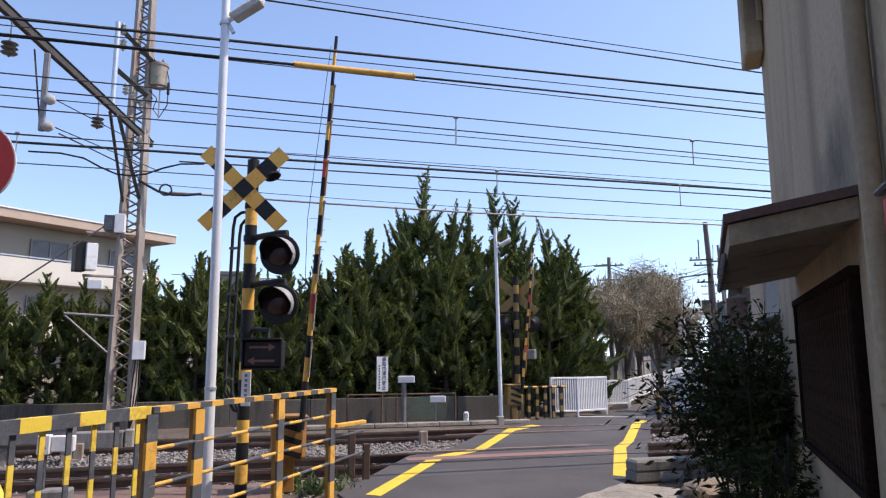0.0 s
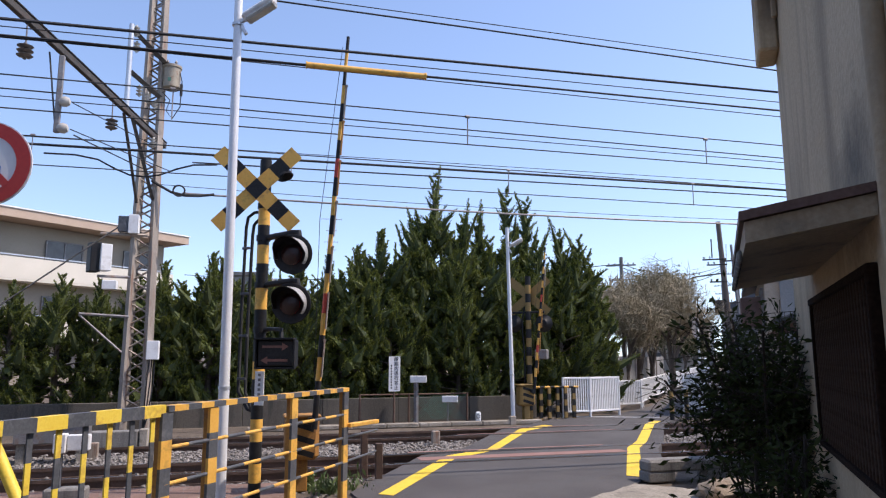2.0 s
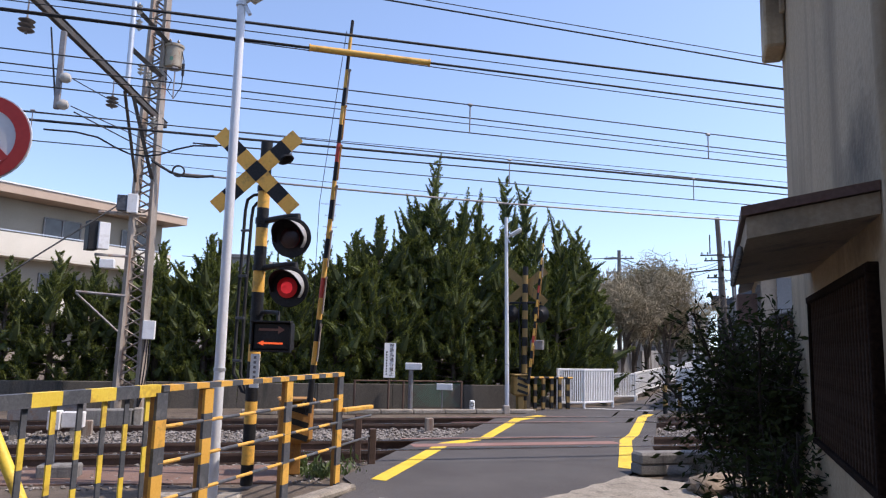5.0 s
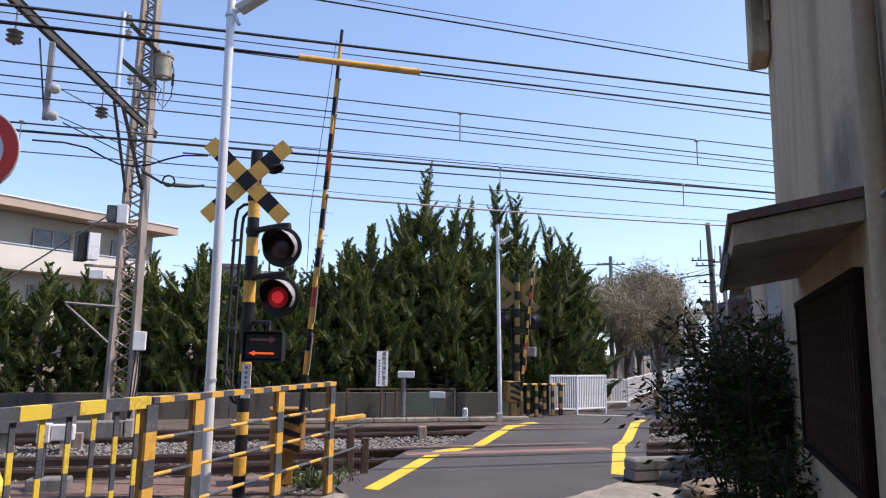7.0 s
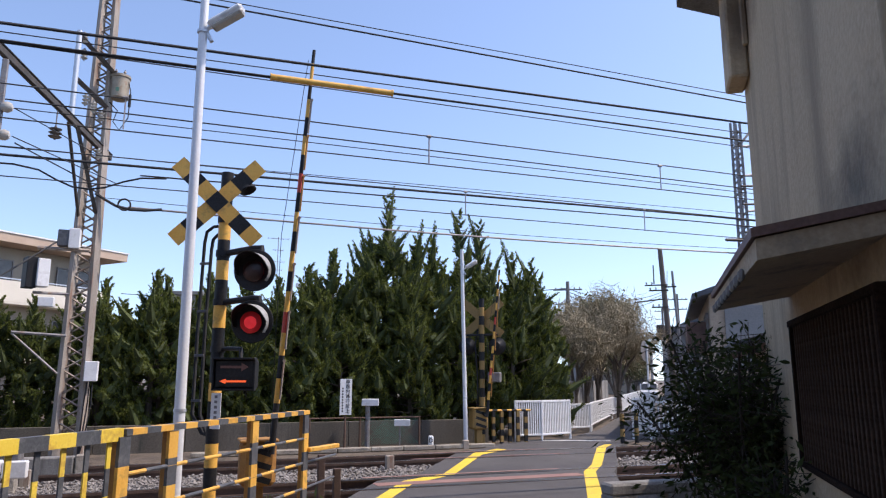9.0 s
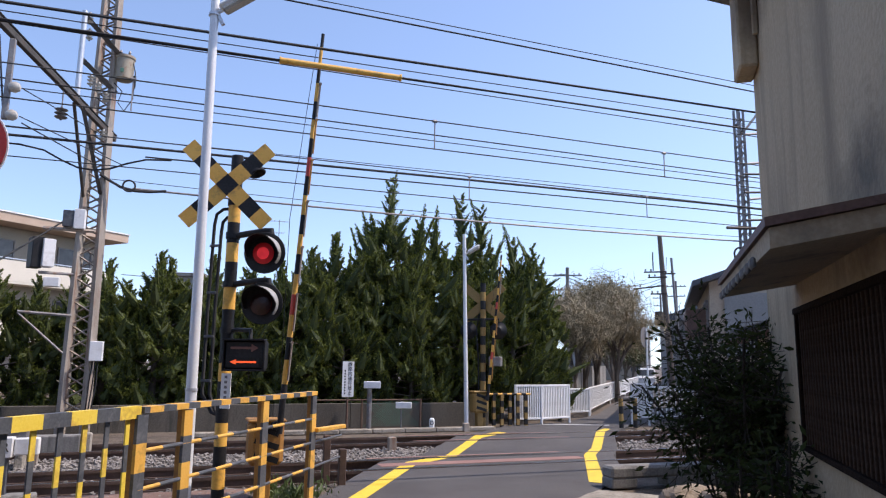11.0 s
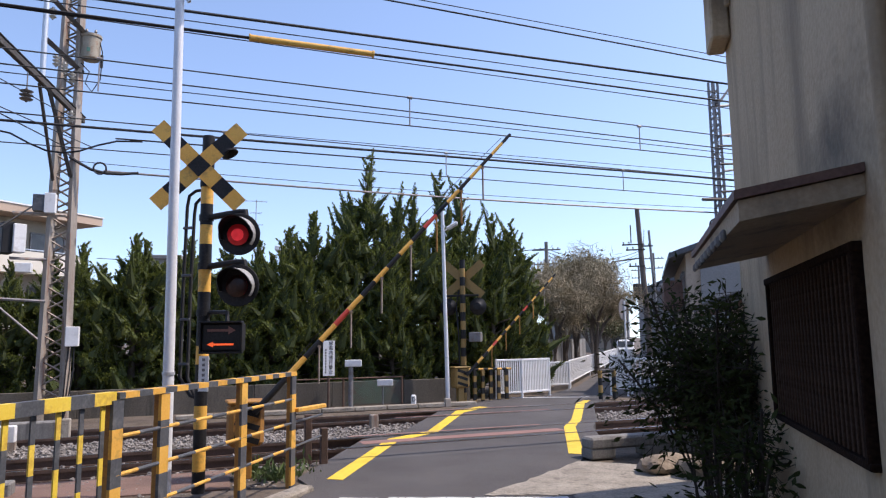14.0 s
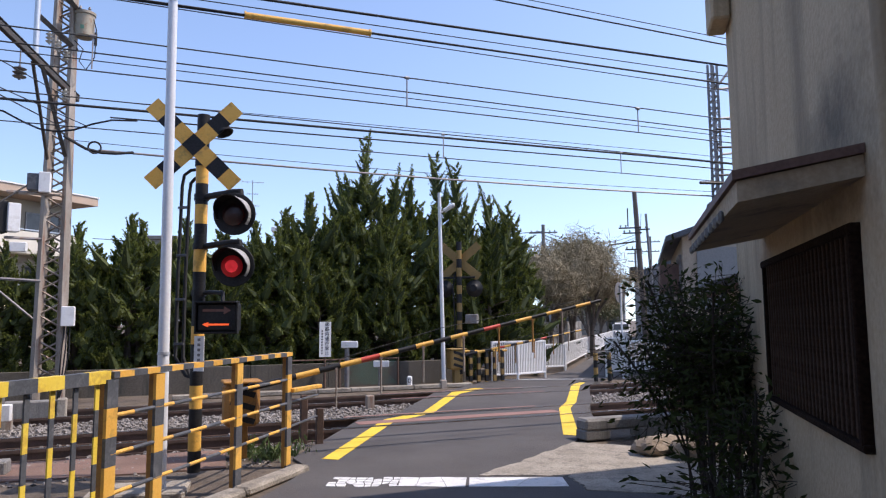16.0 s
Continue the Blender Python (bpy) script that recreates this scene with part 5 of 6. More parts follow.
def mesh_fence():
    f = thing("mesh_fence", "rusty framed fence with green wire mesh", "fence")
    for u in (3.9, 5.15, 6.7):
        g = Geo()
        c = T(u, 17.2)
        g.tube((c.x, c.y, 0), (c.x, c.y, .72), .03, seg=6)
        part("post", g, RUST_POST, f)
    g = Geo()
    g.tube(T(3.9, 17.2, .7), T(6.7, 17.2, .7), .022, seg=6)
    part("rail", g, RUST_POST, f)
    g = Geo()
    u = 5.2
    for k in range(46):
        for s in (1, -1):
            a, b = 5.2 + k * .06 - 1.0, 5.2 + k * .06 - 1.0 + .6
            a, b = (a, b) if s > 0 else (b, a)
            t0, t1 = 0.06, .66
            lo, hi = 5.18, 6.68
            if min(a, b) < lo or max(a, b) > hi:
                continue
            g.tube(T(a, 17.2, t0), T(b, 17.2, t1), .005, seg=3, caps=False)
    part("mesh", g, GREEN_MESH, f, "green diamond wire mesh")


def notice_sign():
    p = T(4.72, 16.95)
    s = thing("notice_sign", "tall white sign with black vertical lettering on a rusty post", "sign", at=pose(p.x, p.y, 0, 0, 0, 24))
    g = Geo()
    g.tube((0, .03, -.05), (0, .03, 1.6), .028, seg=8)
    part("post", g, RUST_POST, s)
    g = Geo()
    g.block((0, 0, 1.22), (.29, .012, .86), 0)
    b = part("board", g, SIGN_WHITE, s, "white enamel board")
    for k, ch in enumerate("線路内通行禁止"):
        cu = bpy.data.curves.new("letter", "FONT")
        cu.body, cu.size, cu.align_x, cu.align_y, cu.extrude = ch, .11, "CENTER", "CENTER", .002
        cu.materials.append(SIGN_BLACK)
        o = new("letter", cu)
        o.matrix_basis = pose(.045, -.009, 1.58 - k * .118, 90, 0, 0)
        o.parent = s
    g = Geo()
    for k in range(9):
        g.block((-.08, -.008, 1.42 - k * .068), (.03, .003, .04), 0)
    part("small_lettering", g, SIGN_BLACK, s, "small unreadable lettering")


def far_bits():
    for u, n, z, w, h, d, lb in ((5.35, 17.0, 1.08, .42, .17, .12, "white enclosure on a grey post"), (6.15, 16.9, .58, .40, .16, .05, "small white notice plate on a thin post")):
        p = T(u, n)
        b = thing("equipment_box", lb, "box", at=pose(p.x, p.y, 0, 0, 0, 8))
        g = Geo()
        g.block((0, 0, z), (w, d, h), 0, ch=.012)
        part("box", g, WHITE_PAINT, b)
        g = Geo()
        g.tube((-.06, .03, -.05), (-.06, .03, z), .06 if u < 6 else .02, seg=8)
        part("post", g, GREY_STEEL, b)
    p = T(6.75, 16.45)
    m = thing("distance_marker", "small white stone marker with a black mark", "marker", at=pose(p.x, p.y, 0, 0, 0, 8))
    g = Geo()
    g.block((0, 0, .14), (.13, .08, .30), 0, ch=.03)
    part("stone", g, WHITE_PAINT, m)
    cu = bpy.data.curves.new("letter", "FONT")
    cu.body, cu.size, cu.align_x, cu.align_y, cu.extrude = "D", .14, "CENTER", "CENTER", .002
    cu.materials.append(SIGN_BLACK)
    o = new("letter", cu)
    o.matrix_basis = pose(0, -.044, .17, 90, 0, 0)
    o.parent = m
    for u, n in ((4.85, 13.5), (-1.4, 13.35), (7.6, 16.3)):
        p = T(u, n)
        g = Geo()
        g.block((p.x, p.y, 0), (.16, .12, .34), 0, 24, ch=.015)
        whole("track_post", g, RUSTY, "short brown concrete post in the ballast", "post", "track posts")
    # dark rods: point machine boxes and pale crate by the near track
    p = T(-1.95, 12.9)
    bx = thing("track_cabinet", "low rust-stained grey trackside cabinet on legs", "cabinet", at=pose(p.x, p.y, 0, 0, 0, 24))
    g = Geo()
    g.block((0, 0, .40), (1.1, .4, .34), 0, ch=.02)
    part("body", g, GREY_STEEL, bx)
    g = Geo()
    g.block((0, 0, .585), (1.18, .46, .03), 0, ch=.01)
    part("lid", g, CONCRETE, bx)
    for x in (-.45, .45):
        g = Geo()
        g.block((x, 0, .05), (.12, .3, .4), 0, ch=.01)
        part("leg", g, CONCRETE, bx)
    p = T(-3.3, 12.6)
    bx = thing("track_box", "small white trackside box", "box", at=pose(p.x, p.y, 0, 0, 0, 24))
    g = Geo()
    g.block((0, 0, .38), (.5, .3, .3), 0, ch=.03)
    part("body", g, WHITE_PAINT, bx)
    g = Geo()
    g.tube((0, 0, -.2), (0, 0, .3), .05, seg=8)
    part("leg", g, GREY_STEEL, bx)
    # far striped fence
    f = thing("striped_fence", "low black and yellow striped fence at the far side", "fence")
    for k in range(5):
        p = T(8.75 + k * .24, 17.15)
        g = Geo()
        striped_post(g, p.x, p.y, -.02, .82, .08, .16, 24, k)
        part("post", g, [BLACK, FAR_SHADED_OCHRE], f)
    g = Geo()
    banded_tube(g, T(8.3, 17.15, .83), T(9.85, 17.15, .83), .03, .14)
    part("rail", g, [YELLOW, BLACK], f)
    # dark gate posts
    gp = thing("gate_posts", "pair of short dark posts with a crossbar", "bollard")
    for x, y in ((4.40, 19.35), (4.85, 19.75)):
        g = Geo()
        banded_tube(g, (x, y, -.02), (x, y, .76), .06, .19, 10)
        part("post", g, [BLACK, FAR_SHADED_OCHRE], gp, smooth=True)
    g = Geo()
    g.tube((4.4, 19.35, .73), (4.85, 19.75, .73), .045, seg=8)
    part("crossbar", g, BLACK, gp)
    # round mirror or sign on a pole
    s = thing("round_sign", "round sign seen from behind on a thin white pole", "sign", at=pose(5.45, 20.75, 0, 0, 0, 55))
    g = Geo()
    g.tube((0, 0, -.05), (0, 0, 2.7), .03, seg=8)
    part("pole", g, WHITE_PAINT, s)
    g = Geo()
    g.lathe((-.05, .04, 2.45), (0, -1, 0), [(0, 0), (0, .30), (.012, .30), (.012, 0)], 24)
    part("disc", g, GREY_STEEL, s)


def no_entry_sign():
    s = thing("road_sign", "round red-rimmed road sign with a blue picture on a steel pole", "sign", at=pose(-2.57, 4.1, .04, 0, 0, 14))
    g = Geo()
    g.tube((0, .05, -.05), (0, .05, 3.3), .03, seg=10)
    part("pole", g, POLE_WHITE, s, smooth=True)
    g = Geo()
    g.lathe((0, 0, 2.92), (0, -1, 0), [(-.012, 0), (-.012, .30), (0, .30), (0, 0)], 36, 0)
    d = part("disc", g, SIGN_WHITE, s, "white sign disc")
    g = Geo()
    g.lathe((0, -.004, 2.92), (0, -1, 0), [(0, .20), (.002, .20), (.002, .292), (0, .292)], 36, 0)
    part("rim", g, SIGN_RED, d, "broad red rim")
    g = Geo()
    g.block((0, -.006, 2.86), (.20, .003, .09), 0)
    g.block((.0, -.006, 2.93), (.13, .003, .08), 0)
    g.block((-.06, -.006, 2.80), (.05, .003, .05), 0)
    g.block((.06, -.006, 2.80), (.05, .003, .05), 0)
    part("picture", g, SIGN_BLUE, d, "plain blue vehicle shape")
    g = Geo()
    g.block((0, -.007, 2.92), (.42, .003, .05), 0, 0, 0, 45)
    part("bar", g, SIGN_RED, d)
    g = Geo()
    g.block((.0, -.02, 1.28), (.16, .05, .1), 0, ch=.01)
    part("plate", g, GREY_STEEL, s)


# ---- distance ----
def window_unit(parent, c, w, h, rz, mt=None):
    f = new("window")
    f.parent = parent
    f.matrix_basis = pose(*c, 0, 0, rz)
    g = Geo()
    for x in (-w / 2, 0, w / 2):
        g.block((x, -.03, 0), (.06, .08, h), 0)
    for z in (-h / 2, h / 2):
        g.block((0, -.03, z), (w, .08, .06), 0)
    part("frame", g, GREY_STEEL, f)
    g = Geo()
    g.block((0, -.01, 0), (w, .03, h), 0)
    part("pane", g, GLASS_DARK, f)


def apartment():
    h = thing("apartment_building", "cream low-rise building with a flat tan roof edge behind the hedge", "building")
    A, B = Vector((-27.5, 22.0, 0)), Vector((-20.7, 37.6, 0))
    d = B - A
    rz = math.degrees(math.atan2(d.y, d.x))
    s = Vector((d.y, -d.x, 0)).normalized()
    m = (A + B) / 2 - s * 5.0
    g = Geo()
    g.block((m.x, m.y, 4.0), (d.length, 10, 8.1), 0, rz)
    part("wall", g, CREAM, h)
    g = Geo()
    g.block((m.x + s.x * .5, m.y + s.y * .5, 8.28), (d.length + 1.2, 11.8, .42), 0, rz)
    part("roof", g, TAN, h, "flat tan roof slab")
    g = Geo()
    g.block((m.x + s.x * .5, m.y + s.y * .5, 8.53), (d.length + 1.3, 11.9, .07), 0, rz)
    part("roof_edge", g, WHITE_PAINT, h)
    for z in (6.2, 3.4):
        g = Geo()
        c = (A + B) / 2 + s * .9
        g.block((c.x, c.y, z - .4), (d.length, .12, 1.0), 0, rz)
        c2 = (A + B) / 2 + s * .45
        g.block((c2.x, c2.y, z - .95), (d.length, 1.0, .12), 0, rz)
        b = part("balcony", g, LIT_CREAM, h, "cream balcony front in a sunlit tone")
        g = Geo()
        g.block((c.x, c.y, z + .2), (d.length, .06, .05), 0, rz)
        part("handrail", g, GALV, b)
    for k in range(4):
        for z in (6.75, 3.95):
            c = A + d * ((k + .62) / 4) + s * .04
            window_unit(h, (c.x, c.y, z), 1.9, 1.3, rz + 0)


def side_house():
    """The neighbour across the tracks with a tiled roof."""
    h = thing("house", "pale two-storey house with a dark tiled roof beyond the tracks", "house")
    g = Geo()
    g.block((12.2, 24.5, 2.1), (7.6, 8.0, 4.3), 0, -14)
    part("wall", g, HOUSE_WALL, h)
    g = Geo()
    R = pose(12.2, 24.5, 0, 0, 0, -14)
    P = [R @ Vector(p) for p in ((-4.3, -4.6, 3.98), (4.3, -4.6, 3.98), (4.3, 4.6, 3.98), (-4.3, 4.6, 3.98), (0, -4.6, 5.4), (0, 4.6, 5.4))]
    th = Vector((0, 0, .16))
    for q in ((0, 4, 5, 3), (4, 1, 2, 5)):
        f = [P[i] for i in q]
        g.face([p + th for p in f])
        g.face([p for p in f][::-1])
        for i in range(4):
            j = (i + 1) % 4
            g.face([f[i], f[j], f[j] + th, f[i] + th])
    part("roof", g, ROOF_TILE, h, "dark tiled gable roof")
    g = Geo()
    a, b, c = R @ Vector((-3.75, -4.02, 3.95)), R @ Vector((3.75, -4.02, 3.95)), R @ Vector((0, -4.02, 5.3))
    g.face([a, b, c])
    part("gable", g, HOUSE_WALL, h)
    g = Geo()
    p = R @ Vector((-2.15, -4.06, 2.85))
    g.block(p, (2.5, .08, 1.9), 0, -14)
    part("cladding", g, GREY_WALL, h, "grey cladding panel")
    g = Geo()
    p = R @ Vector((-4.1, -1.5, 3.0))
    g.block(p, (.7, 2.4, .9), 0, -14, ch=.03)
    part("balcony", g, BROWN_TRIM, h, "dark brown balcony box")
    for y, z in ((-2.6, 3.5), (.6, 3.5), (2.6, 1.4)):
        p = R @ Vector((-3.82, y, z - .4))
        window_unit(h, p, 1.4, 1.1, -104)
    # lean-to roof between the houses
    s = thing("shed", "low shed with exposed brown rafters beside the house", "shed")
    g = Geo()
    g.block((6.45, 11.1, 1.1), (2.6, 2.8, 2.2), 0, -14)
    part("wall", g, HOUSE_WALL, s)
    g = Geo()
    g.block((6.15, 11.0, 2.57), (3.4, 3.4, .07), 0, -14, ry=-16, ch=.01)
    rf = part("roof", g, ROOF_TILE, s)
    for k in range(7):
        g = Geo()
        q = pose(6.15, 11.0, 2.50, 0, -16, -14) @ Vector((0, -1.5 + k * .5, -.06))
        g.block(q, (3.3, .06, .09), 0, -14, ry=-16)
        part("rafter", g, BROWN_TRIM, rf)


def far_houses():
    rng = random.Random(21)
    spots = [(20.5, 66, 7, 8, 5.6), (22, 52, 7, 8, 5.4), (28, 78, 8, 9, 5.8), (17, 88, 7, 8, 5.45), (-14, 60, 12, 9, 5.0), (25, 40, 8, 8, 5.45), (33, 60, 9, 9, 5.6), (21, 115, 12, 9, 6.0)]
    for x, y, w, d, hh in spots:
        h = thing("house", "distant grey-roofed house along the lane", "house", "distant houses", at=pose(x, y, 0, 0, 0, -14))
        g = Geo()
        g.block((0, 0, hh / 2), (w, d, hh), 0)
        part("wall", g, rng.choice((GREY_WALL, CREAM, HOUSE_WALL)), h)
        g = Geo()
        e = .5
        P = [Vector(p) for p in ((-w / 2 - e, -d / 2 - e, hh - .05), (w / 2 + e, -d / 2 - e, hh - .05), (w / 2 + e, d / 2 + e, hh - .05), (-w / 2 - e, d / 2 + e, hh - .05), (0, -d / 2 - e, hh + 1.6), (0, d / 2 + e, hh + 1.6))]
        for q in ((0, 4, 5, 3), (1, 2, 5, 4), (0, 1, 4), (2, 3, 5)):
            g.face([P[i] for i in q])
        part("roof", g, ROOF_TILE, h)
        for k in range(3):
            for z in (1.5, 4.0):
                window_unit(h, (-w / 2 + w * (k + .5) / 3, -d / 2 - .03, z), 1.2, 1.0, 0)
    g = Geo()
    # wall along the lane on the left
    for k in range(9):
        a = Vector((4.0 + k * .52, 24.8 + k * 2.05, 0))
        g.block((a.x - .45, a.y + 1, .75), (.14, 2.1, 1.7), 0, -14, ch=.01)
    whole("lane_wall", g, OLD_CONCRETE, "weathered concrete wall along the lane", "wall", kind="structure")


def utility_pole(x, y, h, label, arms=3, box=True, r=.16):
    s = thing("utility_pole", label, "utility pole", "utility poles", at=pose(x, y, 0, 0, 0, -12))
    g = Geo()
    g.tube((0, 0, -.1), (0, 0, h), r, r * .65, 12)
    part("pole", g, GREY_STEEL if r < .1 else OLD_CONCRETE, s, smooth=True)
    for k in range(arms):
        z = h - .5 - k * .85
        g = Geo()
        g.block((0, -.12, z), (1.7 - .2 * k, .08, .08), 0)
        for xx in (-.7, -.35, .4, .7):
            insulator(g, (xx, -.12, z + .04), (0, 0, 1), 1, .05)
        part("crossarm", g, GREY_STEEL, s)
    if box:
        g = Geo()
        g.lathe((.4, -.1, h * .62), (0, 0, 1), [(0, 0), (0, .25), (.7, .25), (.72, 0)], 14)
        part("transformer", g, GREY_STEEL, s)


def lane_pole(x, y, h):
    """A stout wooden-brown pole with short arms, a drum and a thinner mast beside it."""
    s = thing("utility_pole", "stout weathered brown utility pole with short crossarms", "utility pole", "utility poles", at=pose(x, y, 0, 0, 0, -12))
    g = Geo()
    g.tube((0, 0, -.1), (-.5, 0, h), .25, .17, 14)
    part("pole", g, WOOD_POLE, s, smooth=True)
    g = Geo()
    g.tube((.75, .3, -.1), (.3, .3, h - 1.7), .13, .09, 10)
    part("stay_pole", g, GREY_STEEL, s, "thin grey stay pole", True)
    for z, x0, x1 in ((8.6, -1.35, .2), (8.2, -1.1, .3), (7.45, -2.2, 0), (6.95, -1.0, .2), (4.75, -1.7, .3), (8.45, .1, .9), (5.4, .2, 1.2)):
        g = Geo()
        off = -.5 * z / h
        g.block((off + (x0 + x1) / 2, -.2, z), (x1 - x0, .10, .10), 0, ry=-6 if z == 7.45 else 0)
        for k in range(2):
            insulator(g, (off + x0 + .12 + k * .4, -.2, z + .05), (0, 0, 1), 2, .09)
        part("crossarm", g, DARK_STEEL, s)
    g = Geo()
    g.tube((-1.05, -.2, 8.7), (-1.05, -.2, 10.1), .05, seg=6)
    part("riser", g, DARK_STEEL, s)
    g = Geo()
    g.lathe((-.75, -.35, 4.85), (0, 0, 1), [(0, 0), (0, .32), (.75, .32), (.8, 0)], 14)
    part("transformer", g, DARK_STEEL, s, "dark drum transformer", True)


def car():
    c = thing("car", "small white car parked along the lane", "car", at=pose(13.6, 57.5, 0, 0, 0, -12))
    g = Geo()
    g.block((0, 0, .55), (1.5, 3.4, .6), 0, ch=.12)
    g.block((0, .2, 1.1), (1.36, 2.4, .75), 0, ch=.2)
    part("body", g, WHITE_PAINT, c)
    g = Geo()
    g.block((0, -1.0, 1.14), (1.15, .1, .42), 0, rx=-20)
    part("windscreen", g, GLASS_DARK, c)
    for x in (-.7, .7):
        for y in (-1.1, 1.1):
            g = Geo()
            g.tube((x - .08, y, .28), (x + .08, y, .28), .28, seg=14)
            part("wheel", g, RUBBER, c, smooth=True)
    for x in (-.5, .5):
        g = Geo()
        g.block((x, -1.71, .62), (.28, .04, .14), 0)
        part("headlight", g, GALV, c)


def lane_wires():
    for (x0, y0, z0), (x1, y1, z1), sg in (((5.7, 42, 7.0), (14.55, 55, 8.4), .7), ((5.7, 42, 6.8), (14.55, 55, 8.2), .8), ((5.7, 42, 6.6), (14.55, 55, 8.05), .9), ((14.5, 55, 9.5), (20, 78, 8.5), .4), ((14.9, 55, 10), (20.4, 78, 9), .4),
                                       ((20, 78, 8.5), (30, 118, 8.5), .5), ((-25, 48, 7.6), (5.7, 42, 7.0), .6)):
        g = Geo()
        a, b = Vector((x0, y0, z0)), Vector((x1, y1, z1))
        g.path([a.lerp(b, k / 12) - Vector((0, 0, sg * 4 * k / 12 * (1 - k / 12))) for k in range(13)], .022, 4)
        whole("lane_wire", g, CABLE, "sagging black wire between utility poles", "wire", "lane wires")


def behind_hedge():
    h = thing("house", "pale flat-roofed house glimpsed behind the hedge", "house", "distant houses", at=pose(-7.2, 36, 0, 0, 0, 10))
    g = Geo()
    g.block((0, 2, 3.0), (3.2, 5, 6.2), 0)
    part("wall", g, WHITE_WALL, h)
    g = Geo()
    g.block((0, 2, 6.2), (3.6, 5.4, .22), 0, ry=6, ch=.02)
    part("roof", g, WHITE_PAINT, h)
    h = thing("house", "grey house glimpsed behind the hedge", "house", "distant houses", at=pose(-15.2, 36, 0, 0, 0, 10))
    g = Geo()
    g.block((0, 2, 2.95), (2.2, 5, 6.0), 0)
    part("wall", g, GREY_WALL, h)
    g = Geo()
    g.block((0, 2, 6.05), (2.5, 5.4, .2), 0, ch=.02)
    part("roof", g, OLD_CONCRETE, h)
    a = thing("television_antenna", "thin roof antenna with three rows of rods", "antenna", at=pose(-10.6, 37.5, 6.65, 0, 0, 20))
    g = Geo()
    g.tube((0, 0, -6.7), (0, 0, 2.75), .022, seg=6)
    part("mast", g, GREY_STEEL, a)
    for z, w in ((2.65, 1.1), (2.0, .55), (1.35, .7), (.9, .5)):
        g = Geo()
        g.tube((-w / 2, 0, z), (w / 2, 0, z), .014, seg=5)
        for k in range(5):
            x = -w / 2 + w * k / 4
            g.tube((x, -.3, z), (x, .3, z), .009, seg=4)
        part("boom", g, GREY_STEEL, a)


def guy_guard():
    w = thing("guy_wire", "steel guy wire with a yellow plastic guard on its foot", "guy wire")
    a, b = Vector((-2.09, 4.6, -.05)), Vector((-3.06, 4.6, 1.6))
    g = Geo()
    g.tube(a, b, .042, .042, 14)
    part("guard", g, BRIGHT_YELLOW, w, "smooth yellow plastic guard", True)
    g = Geo()
    g.tube(b, b + (b - a) * 1.8, .009, seg=6)
    part("wire", g, GALV, w)


def rocks_and_block():
    b = thing("concrete_block", "low weathered concrete block with a slot at the road edge", "block")
    g = Geo()
    rz = 22
    g.block((3.55, 10.45, .20), (2.4, .28, .16), 0, rz, ch=.03)
    g.block((2.62, 10.08, .06), (.40, .28, .14), 0, rz, ch=.02)
    g.block((3.95, 10.61, .06), (1.5, .28, .14), 0, rz, ch=.02)
    part("slab", g, OLD_CONCRETE, b)
    rng = random.Random(9)
    for x, y, r, sx in ((3.16, 8.95, .25, 1.35), (3.62, 8.72, .28, 1.2), (3.45, 9.05, .17, 1), (4.05, 9.0, .22, 1.1)):
        bm = bmesh.new()
        bmesh.ops.create_icosphere(bm, subdivisions=3, radius=r)
        for v in bm.verts:
            k = 1 + .35 * noise.noise(v.co * 4 + Vector((x * 9, 0, 0))) + .12 * noise.noise(v.co * 11)
            v.co = Vector((v.co.x * k * sx, v.co.y * k, max(-.1, v.co.z * k * .62)))
        me = bpy.data.meshes.new("rock")
        bm.to_mesh(me)
        bm.free()
        me.materials.append(ROCK)
        o = new("rock", me)
        o.matrix_basis = pose(x, y, .08, 0, 0, rng.uniform(0, 90))
        tagged(o, "rough brown-grey garden rock on the concrete apron", "rock", "garden rocks")
    r = np.random.default_rng(5)
    for x, y, n in ((-1.55, 8.75, 160), (-1.9, 8.9, 90), (-1.35, 9.1, 60)):
        c = np.stack([r.normal(size=n) * .10, r.normal(size=n) * .10, np.abs(r.normal(size=n)) * .09], 1)
        q = blades(c, r.normal(size=(n, 3)) * .6 + [0, 0, 1], .07 + .08 * r.random(n), r, .3)
        o = new("weeds", leaf_mesh("weeds", q, WEED))
        o.matrix_basis = pose(x, y, -.02)
        tagged(o, "small green weeds in the gravel", "weed", kind="stuff")


def lane_behind():
    """Plain unseen houses, added to close the lane behind the walker and cut skylight."""
    for x, y, w, d, hh in ((-9.5, -9.0, 7, 11, 6.2), (-2.0, -22, 9, 8, 6.0), (9.0, -20, 8, 9, 6.2), (-16, -2, 6, 9, 5.8)):
        h = thing("house", "plain grey house added out of view to cut skylight", "house", "houses down the lane", at=pose(x, y, 0, 0, 0, -14))
        g = Geo()
        g.block((0, 0, hh / 2), (w, d, hh), 0)
        part("wall", g, GREY_WALL, h)
        g = Geo()
        g.block((0, 0, hh + .1), (w + .8, d + .8, .2), 0)
        part("roof", g, ROOF_TILE, h)


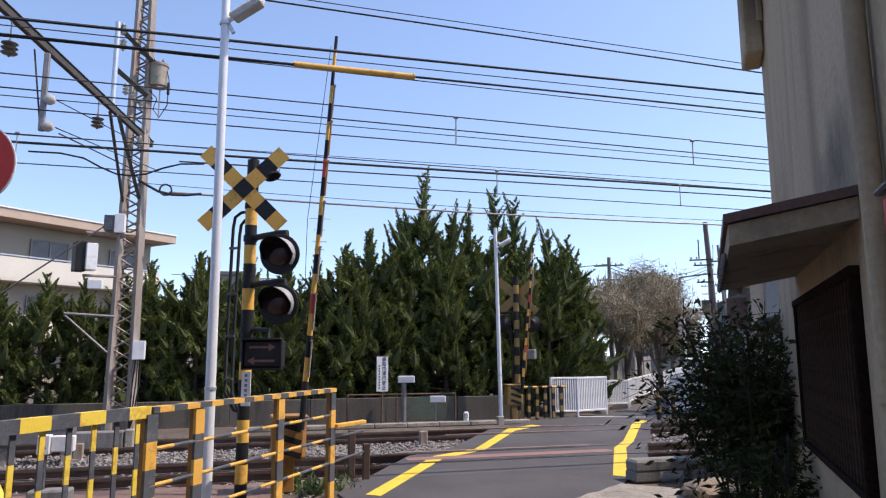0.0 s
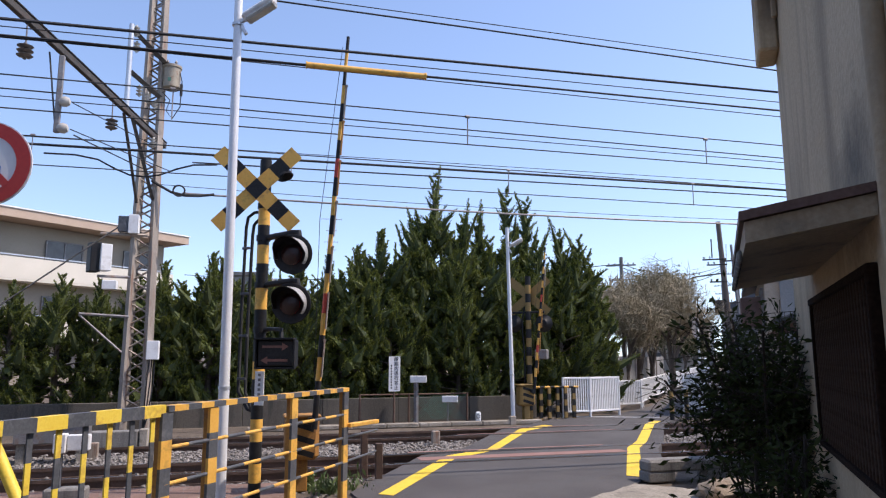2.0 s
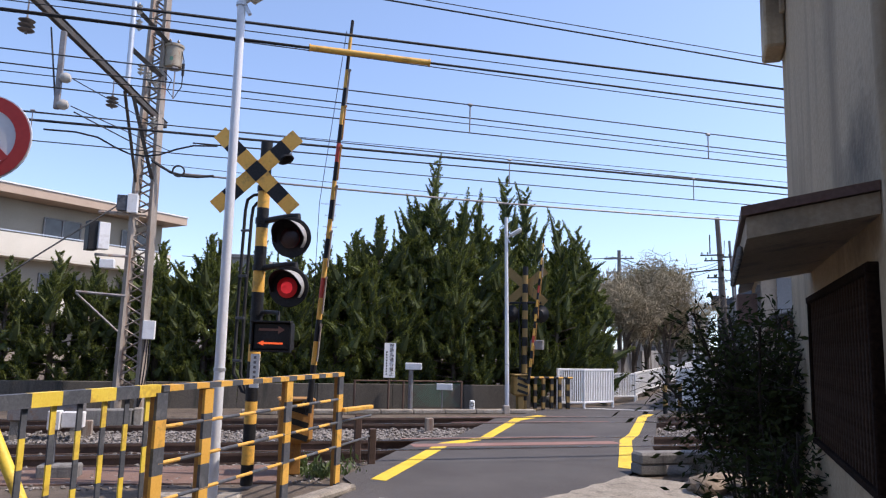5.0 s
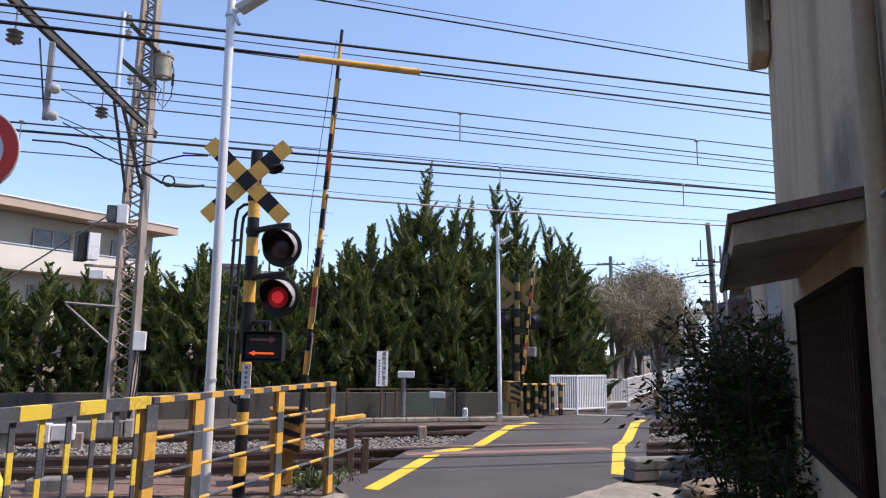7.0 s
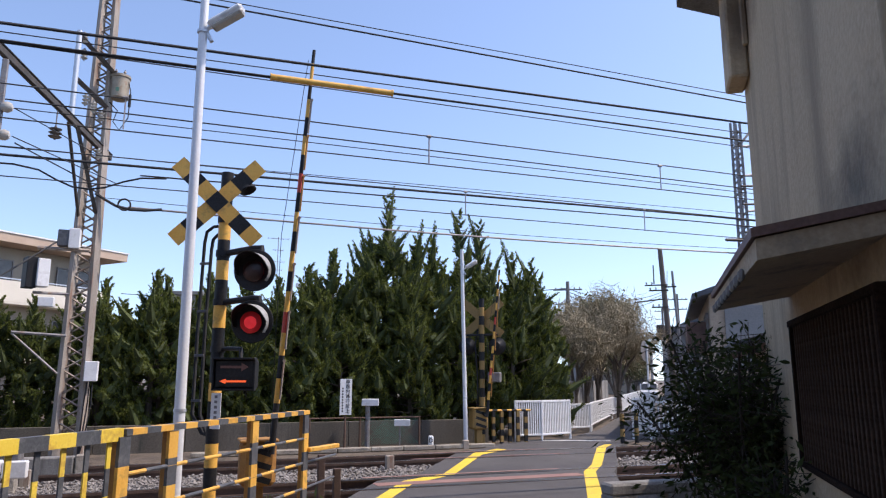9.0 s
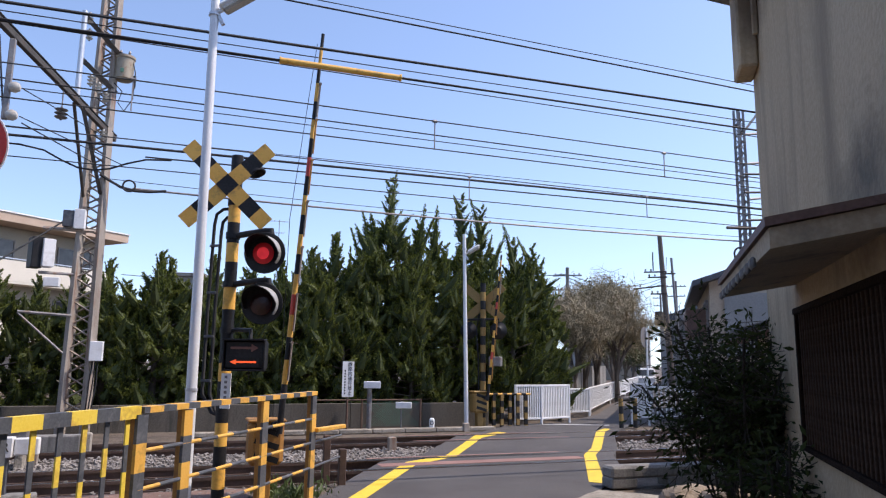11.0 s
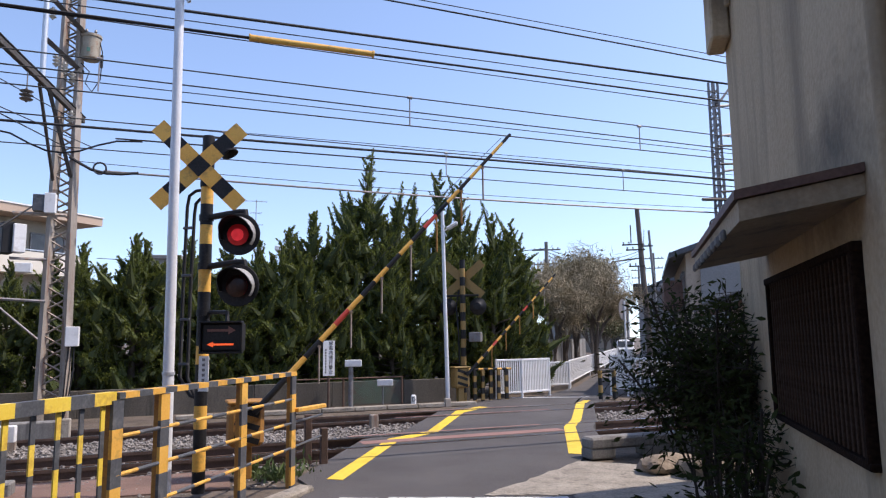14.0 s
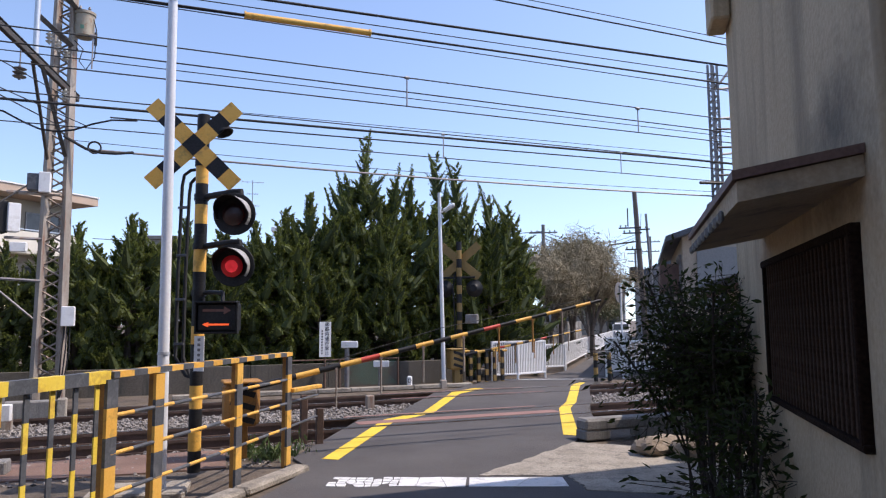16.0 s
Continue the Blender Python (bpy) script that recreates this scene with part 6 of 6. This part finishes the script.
# ---- build ----
lane_behind()
house()
guard_fence()
trackside_boxes()
signal_near()
signal_far()
barrier(1.95, 8.8, .86, 5.13, "black and yellow crossing barrier with hanging rods beside the fence", ROD_AT)
barrier(8.35, 16.9, .76, 3.8, "distant black and yellow crossing barrier across the road", (.9, 1.5, 2.1, 2.7, 3.2), FAR_SHADED_OCHRE)
lamp_pole(-2.13, 6.97, 5.75, .42, "pale steel lamp pole with a slanted white lamp", (-.04, 0), 0.0, .055)
pp = T(7.8, 16.75)
lamp_pole(pp.x, pp.y, 5.05, .36, "slim pale lamp pole at the far side", (-.09, 0), -.16, .055)
left_mast()
right_mast()
wires()
hedge()
bare_tree(5.1, 31, 6.6, 5, "bare brown tree beside the lane", 8000, .9, TWIG)
bare_tree(4.3, 28.5, 5.6, 6, "bare brown tree beside the lane", 8000, .9, TWIG)
bare_tree(6.2, 35, 7.2, 7, "bare brown tree beside the lane", 8000, .9, TWIG)
bare_tree(6.9, 39, 9.0, 8, "tall half-bare tree with dull green foliage", 6000)
bare_tree(3.4, 33, 7.6, 15, "bare tree with fine upper twigs", 0)
bare_tree(6.9, 33.5, 6.4, 16, "bare brown tree beside the lane", 8000, .9, TWIG)
bare_tree(8.6, 44, 5.0, 18, "dull green tree along the lane", 2500)
bare_tree(10.9, 52, 4.2, 9, "dull green tree along the lane", 3000)
bare_tree(14.3, 66, 5.0, 10, "dull green tree along the lane", 5000)
nandina(3.08, 6.65, 2.08, .98, 31, 28, 7400)
nandina(2.80, 5.45, 1.35, .34, 32, 8, 800)
nandina(2.62, 4.7, .9, .25, 33, 7, 420)
white_fence([(1.62, 19.7), (2.35, 20.05), (3.2, 20.8)], 1.05, "white slatted steel fence beside the crossing")
white_fence([(2.65, 22.5), (4.16, 23.5), (4.35, 24.6), (6.3, 32.0), (8.4, 39.4), (12.0, 53.0)], .86, "white steel fence along the lane")
white_fence([(4.98, 20.8), (5.75, 21.6)], 1.1, "white slatted steel fence beside the crossing")
white_fence([(5.75, 21.6), (7.4, 22.3), (9.4, 23.2)], 1.0, "white picket fence beyond the tracks", .16)
boundary_wall()
mesh_fence()
notice_sign()
far_bits()
no_entry_sign()
apartment()
side_house()
far_houses()
lane_pole(14.45, 53, 11.4)
utility_pole(5.7, 42, 7.4, "slender utility pole behind the trees", 2, False)
utility_pole(20, 78, 9.5, "distant utility pole along the lane", 2, False)
utility_pole(17.4, 62, 9.0, "distant utility pole along the lane", 2, True)
utility_pole(30, 118, 9.5, "distant utility pole along the lane", 2, False)
lane_wires()
car()
behind_hedge()
guy_guard()
rocks_and_block()


# ---- what moves ----
def motions():
    def angle(t):
        """The barrier's rise above level: it stands, then sinks at an even rate."""
        a = 86.4 - 17.45 * (t - 11.74)
        return 86.4 if t < 11.74 else a

    def swing(t, d):
        """How far a rod swings out from straight down."""
        k = .35 + .65 * min(1, d / 4.0)
        pts = ((0, -3.6), (11.74, -3.6), (12.0, 14 * k), (12.3, 40 * k), (12.55, 44 * k), (12.85, 16 * k), (13.1, -6), (13.4, 3), (13.8, 0), (16, 0))
        return float(np.interp(t, [p[0] for p in pts], [p[1] for p in pts]))
    times = [0, 4, 8, 11.6, 11.74, 11.85] + [12 + .25 * k for k in range(17)]
    for i, (arm, z, rods) in enumerate(BARRIERS):
        less = (0, 2.5)[i]
        walk(arm, [(t, pose(0, -.25, z, 0, -(angle(t) - less), 0)) for t in times])
        for ro, d in rods:
            walk(ro, [(t, pose(d, -.045, -.03) @ pose(0, 0, 0, 0, (angle(t) - less) - swing(t, d), 0)) for t in times])
    # the lamps flash in turn from 4.56 s on
    lens, arrow = FLIP
    period, up0 = 1.09, 14.92

    def turn(ob, base, changes, start):
        rows, a = [(0, base @ pose(0, 0, 0, 0, 0, start))], start
        for t in changes:
            for q in range(4):
                rows.append((t + (q - 1.5) / 30, base @ pose(0, 0, 0, 0, 0, a + 60 * q)))
            a += 180
        rows.append((16, base @ pose(0, 0, 0, 0, 0, a)))
        walk(ob, rows)
    ch = []
    for k in range(9, -2, -1):
        ch += [up0 - period * k, up0 - period * k + period / 2]
    ch = [t for t in ch if 4.6 < t < 15.9]
    turn(lens[0], pose(0, -.055, -.01), ch, 0)
    turn(lens[1], pose(0, -.055, -.01), [4.56] + ch, 0)
    turn(arrow[0], pose(0, -.075, -.075), [4.56], 0)


motions()
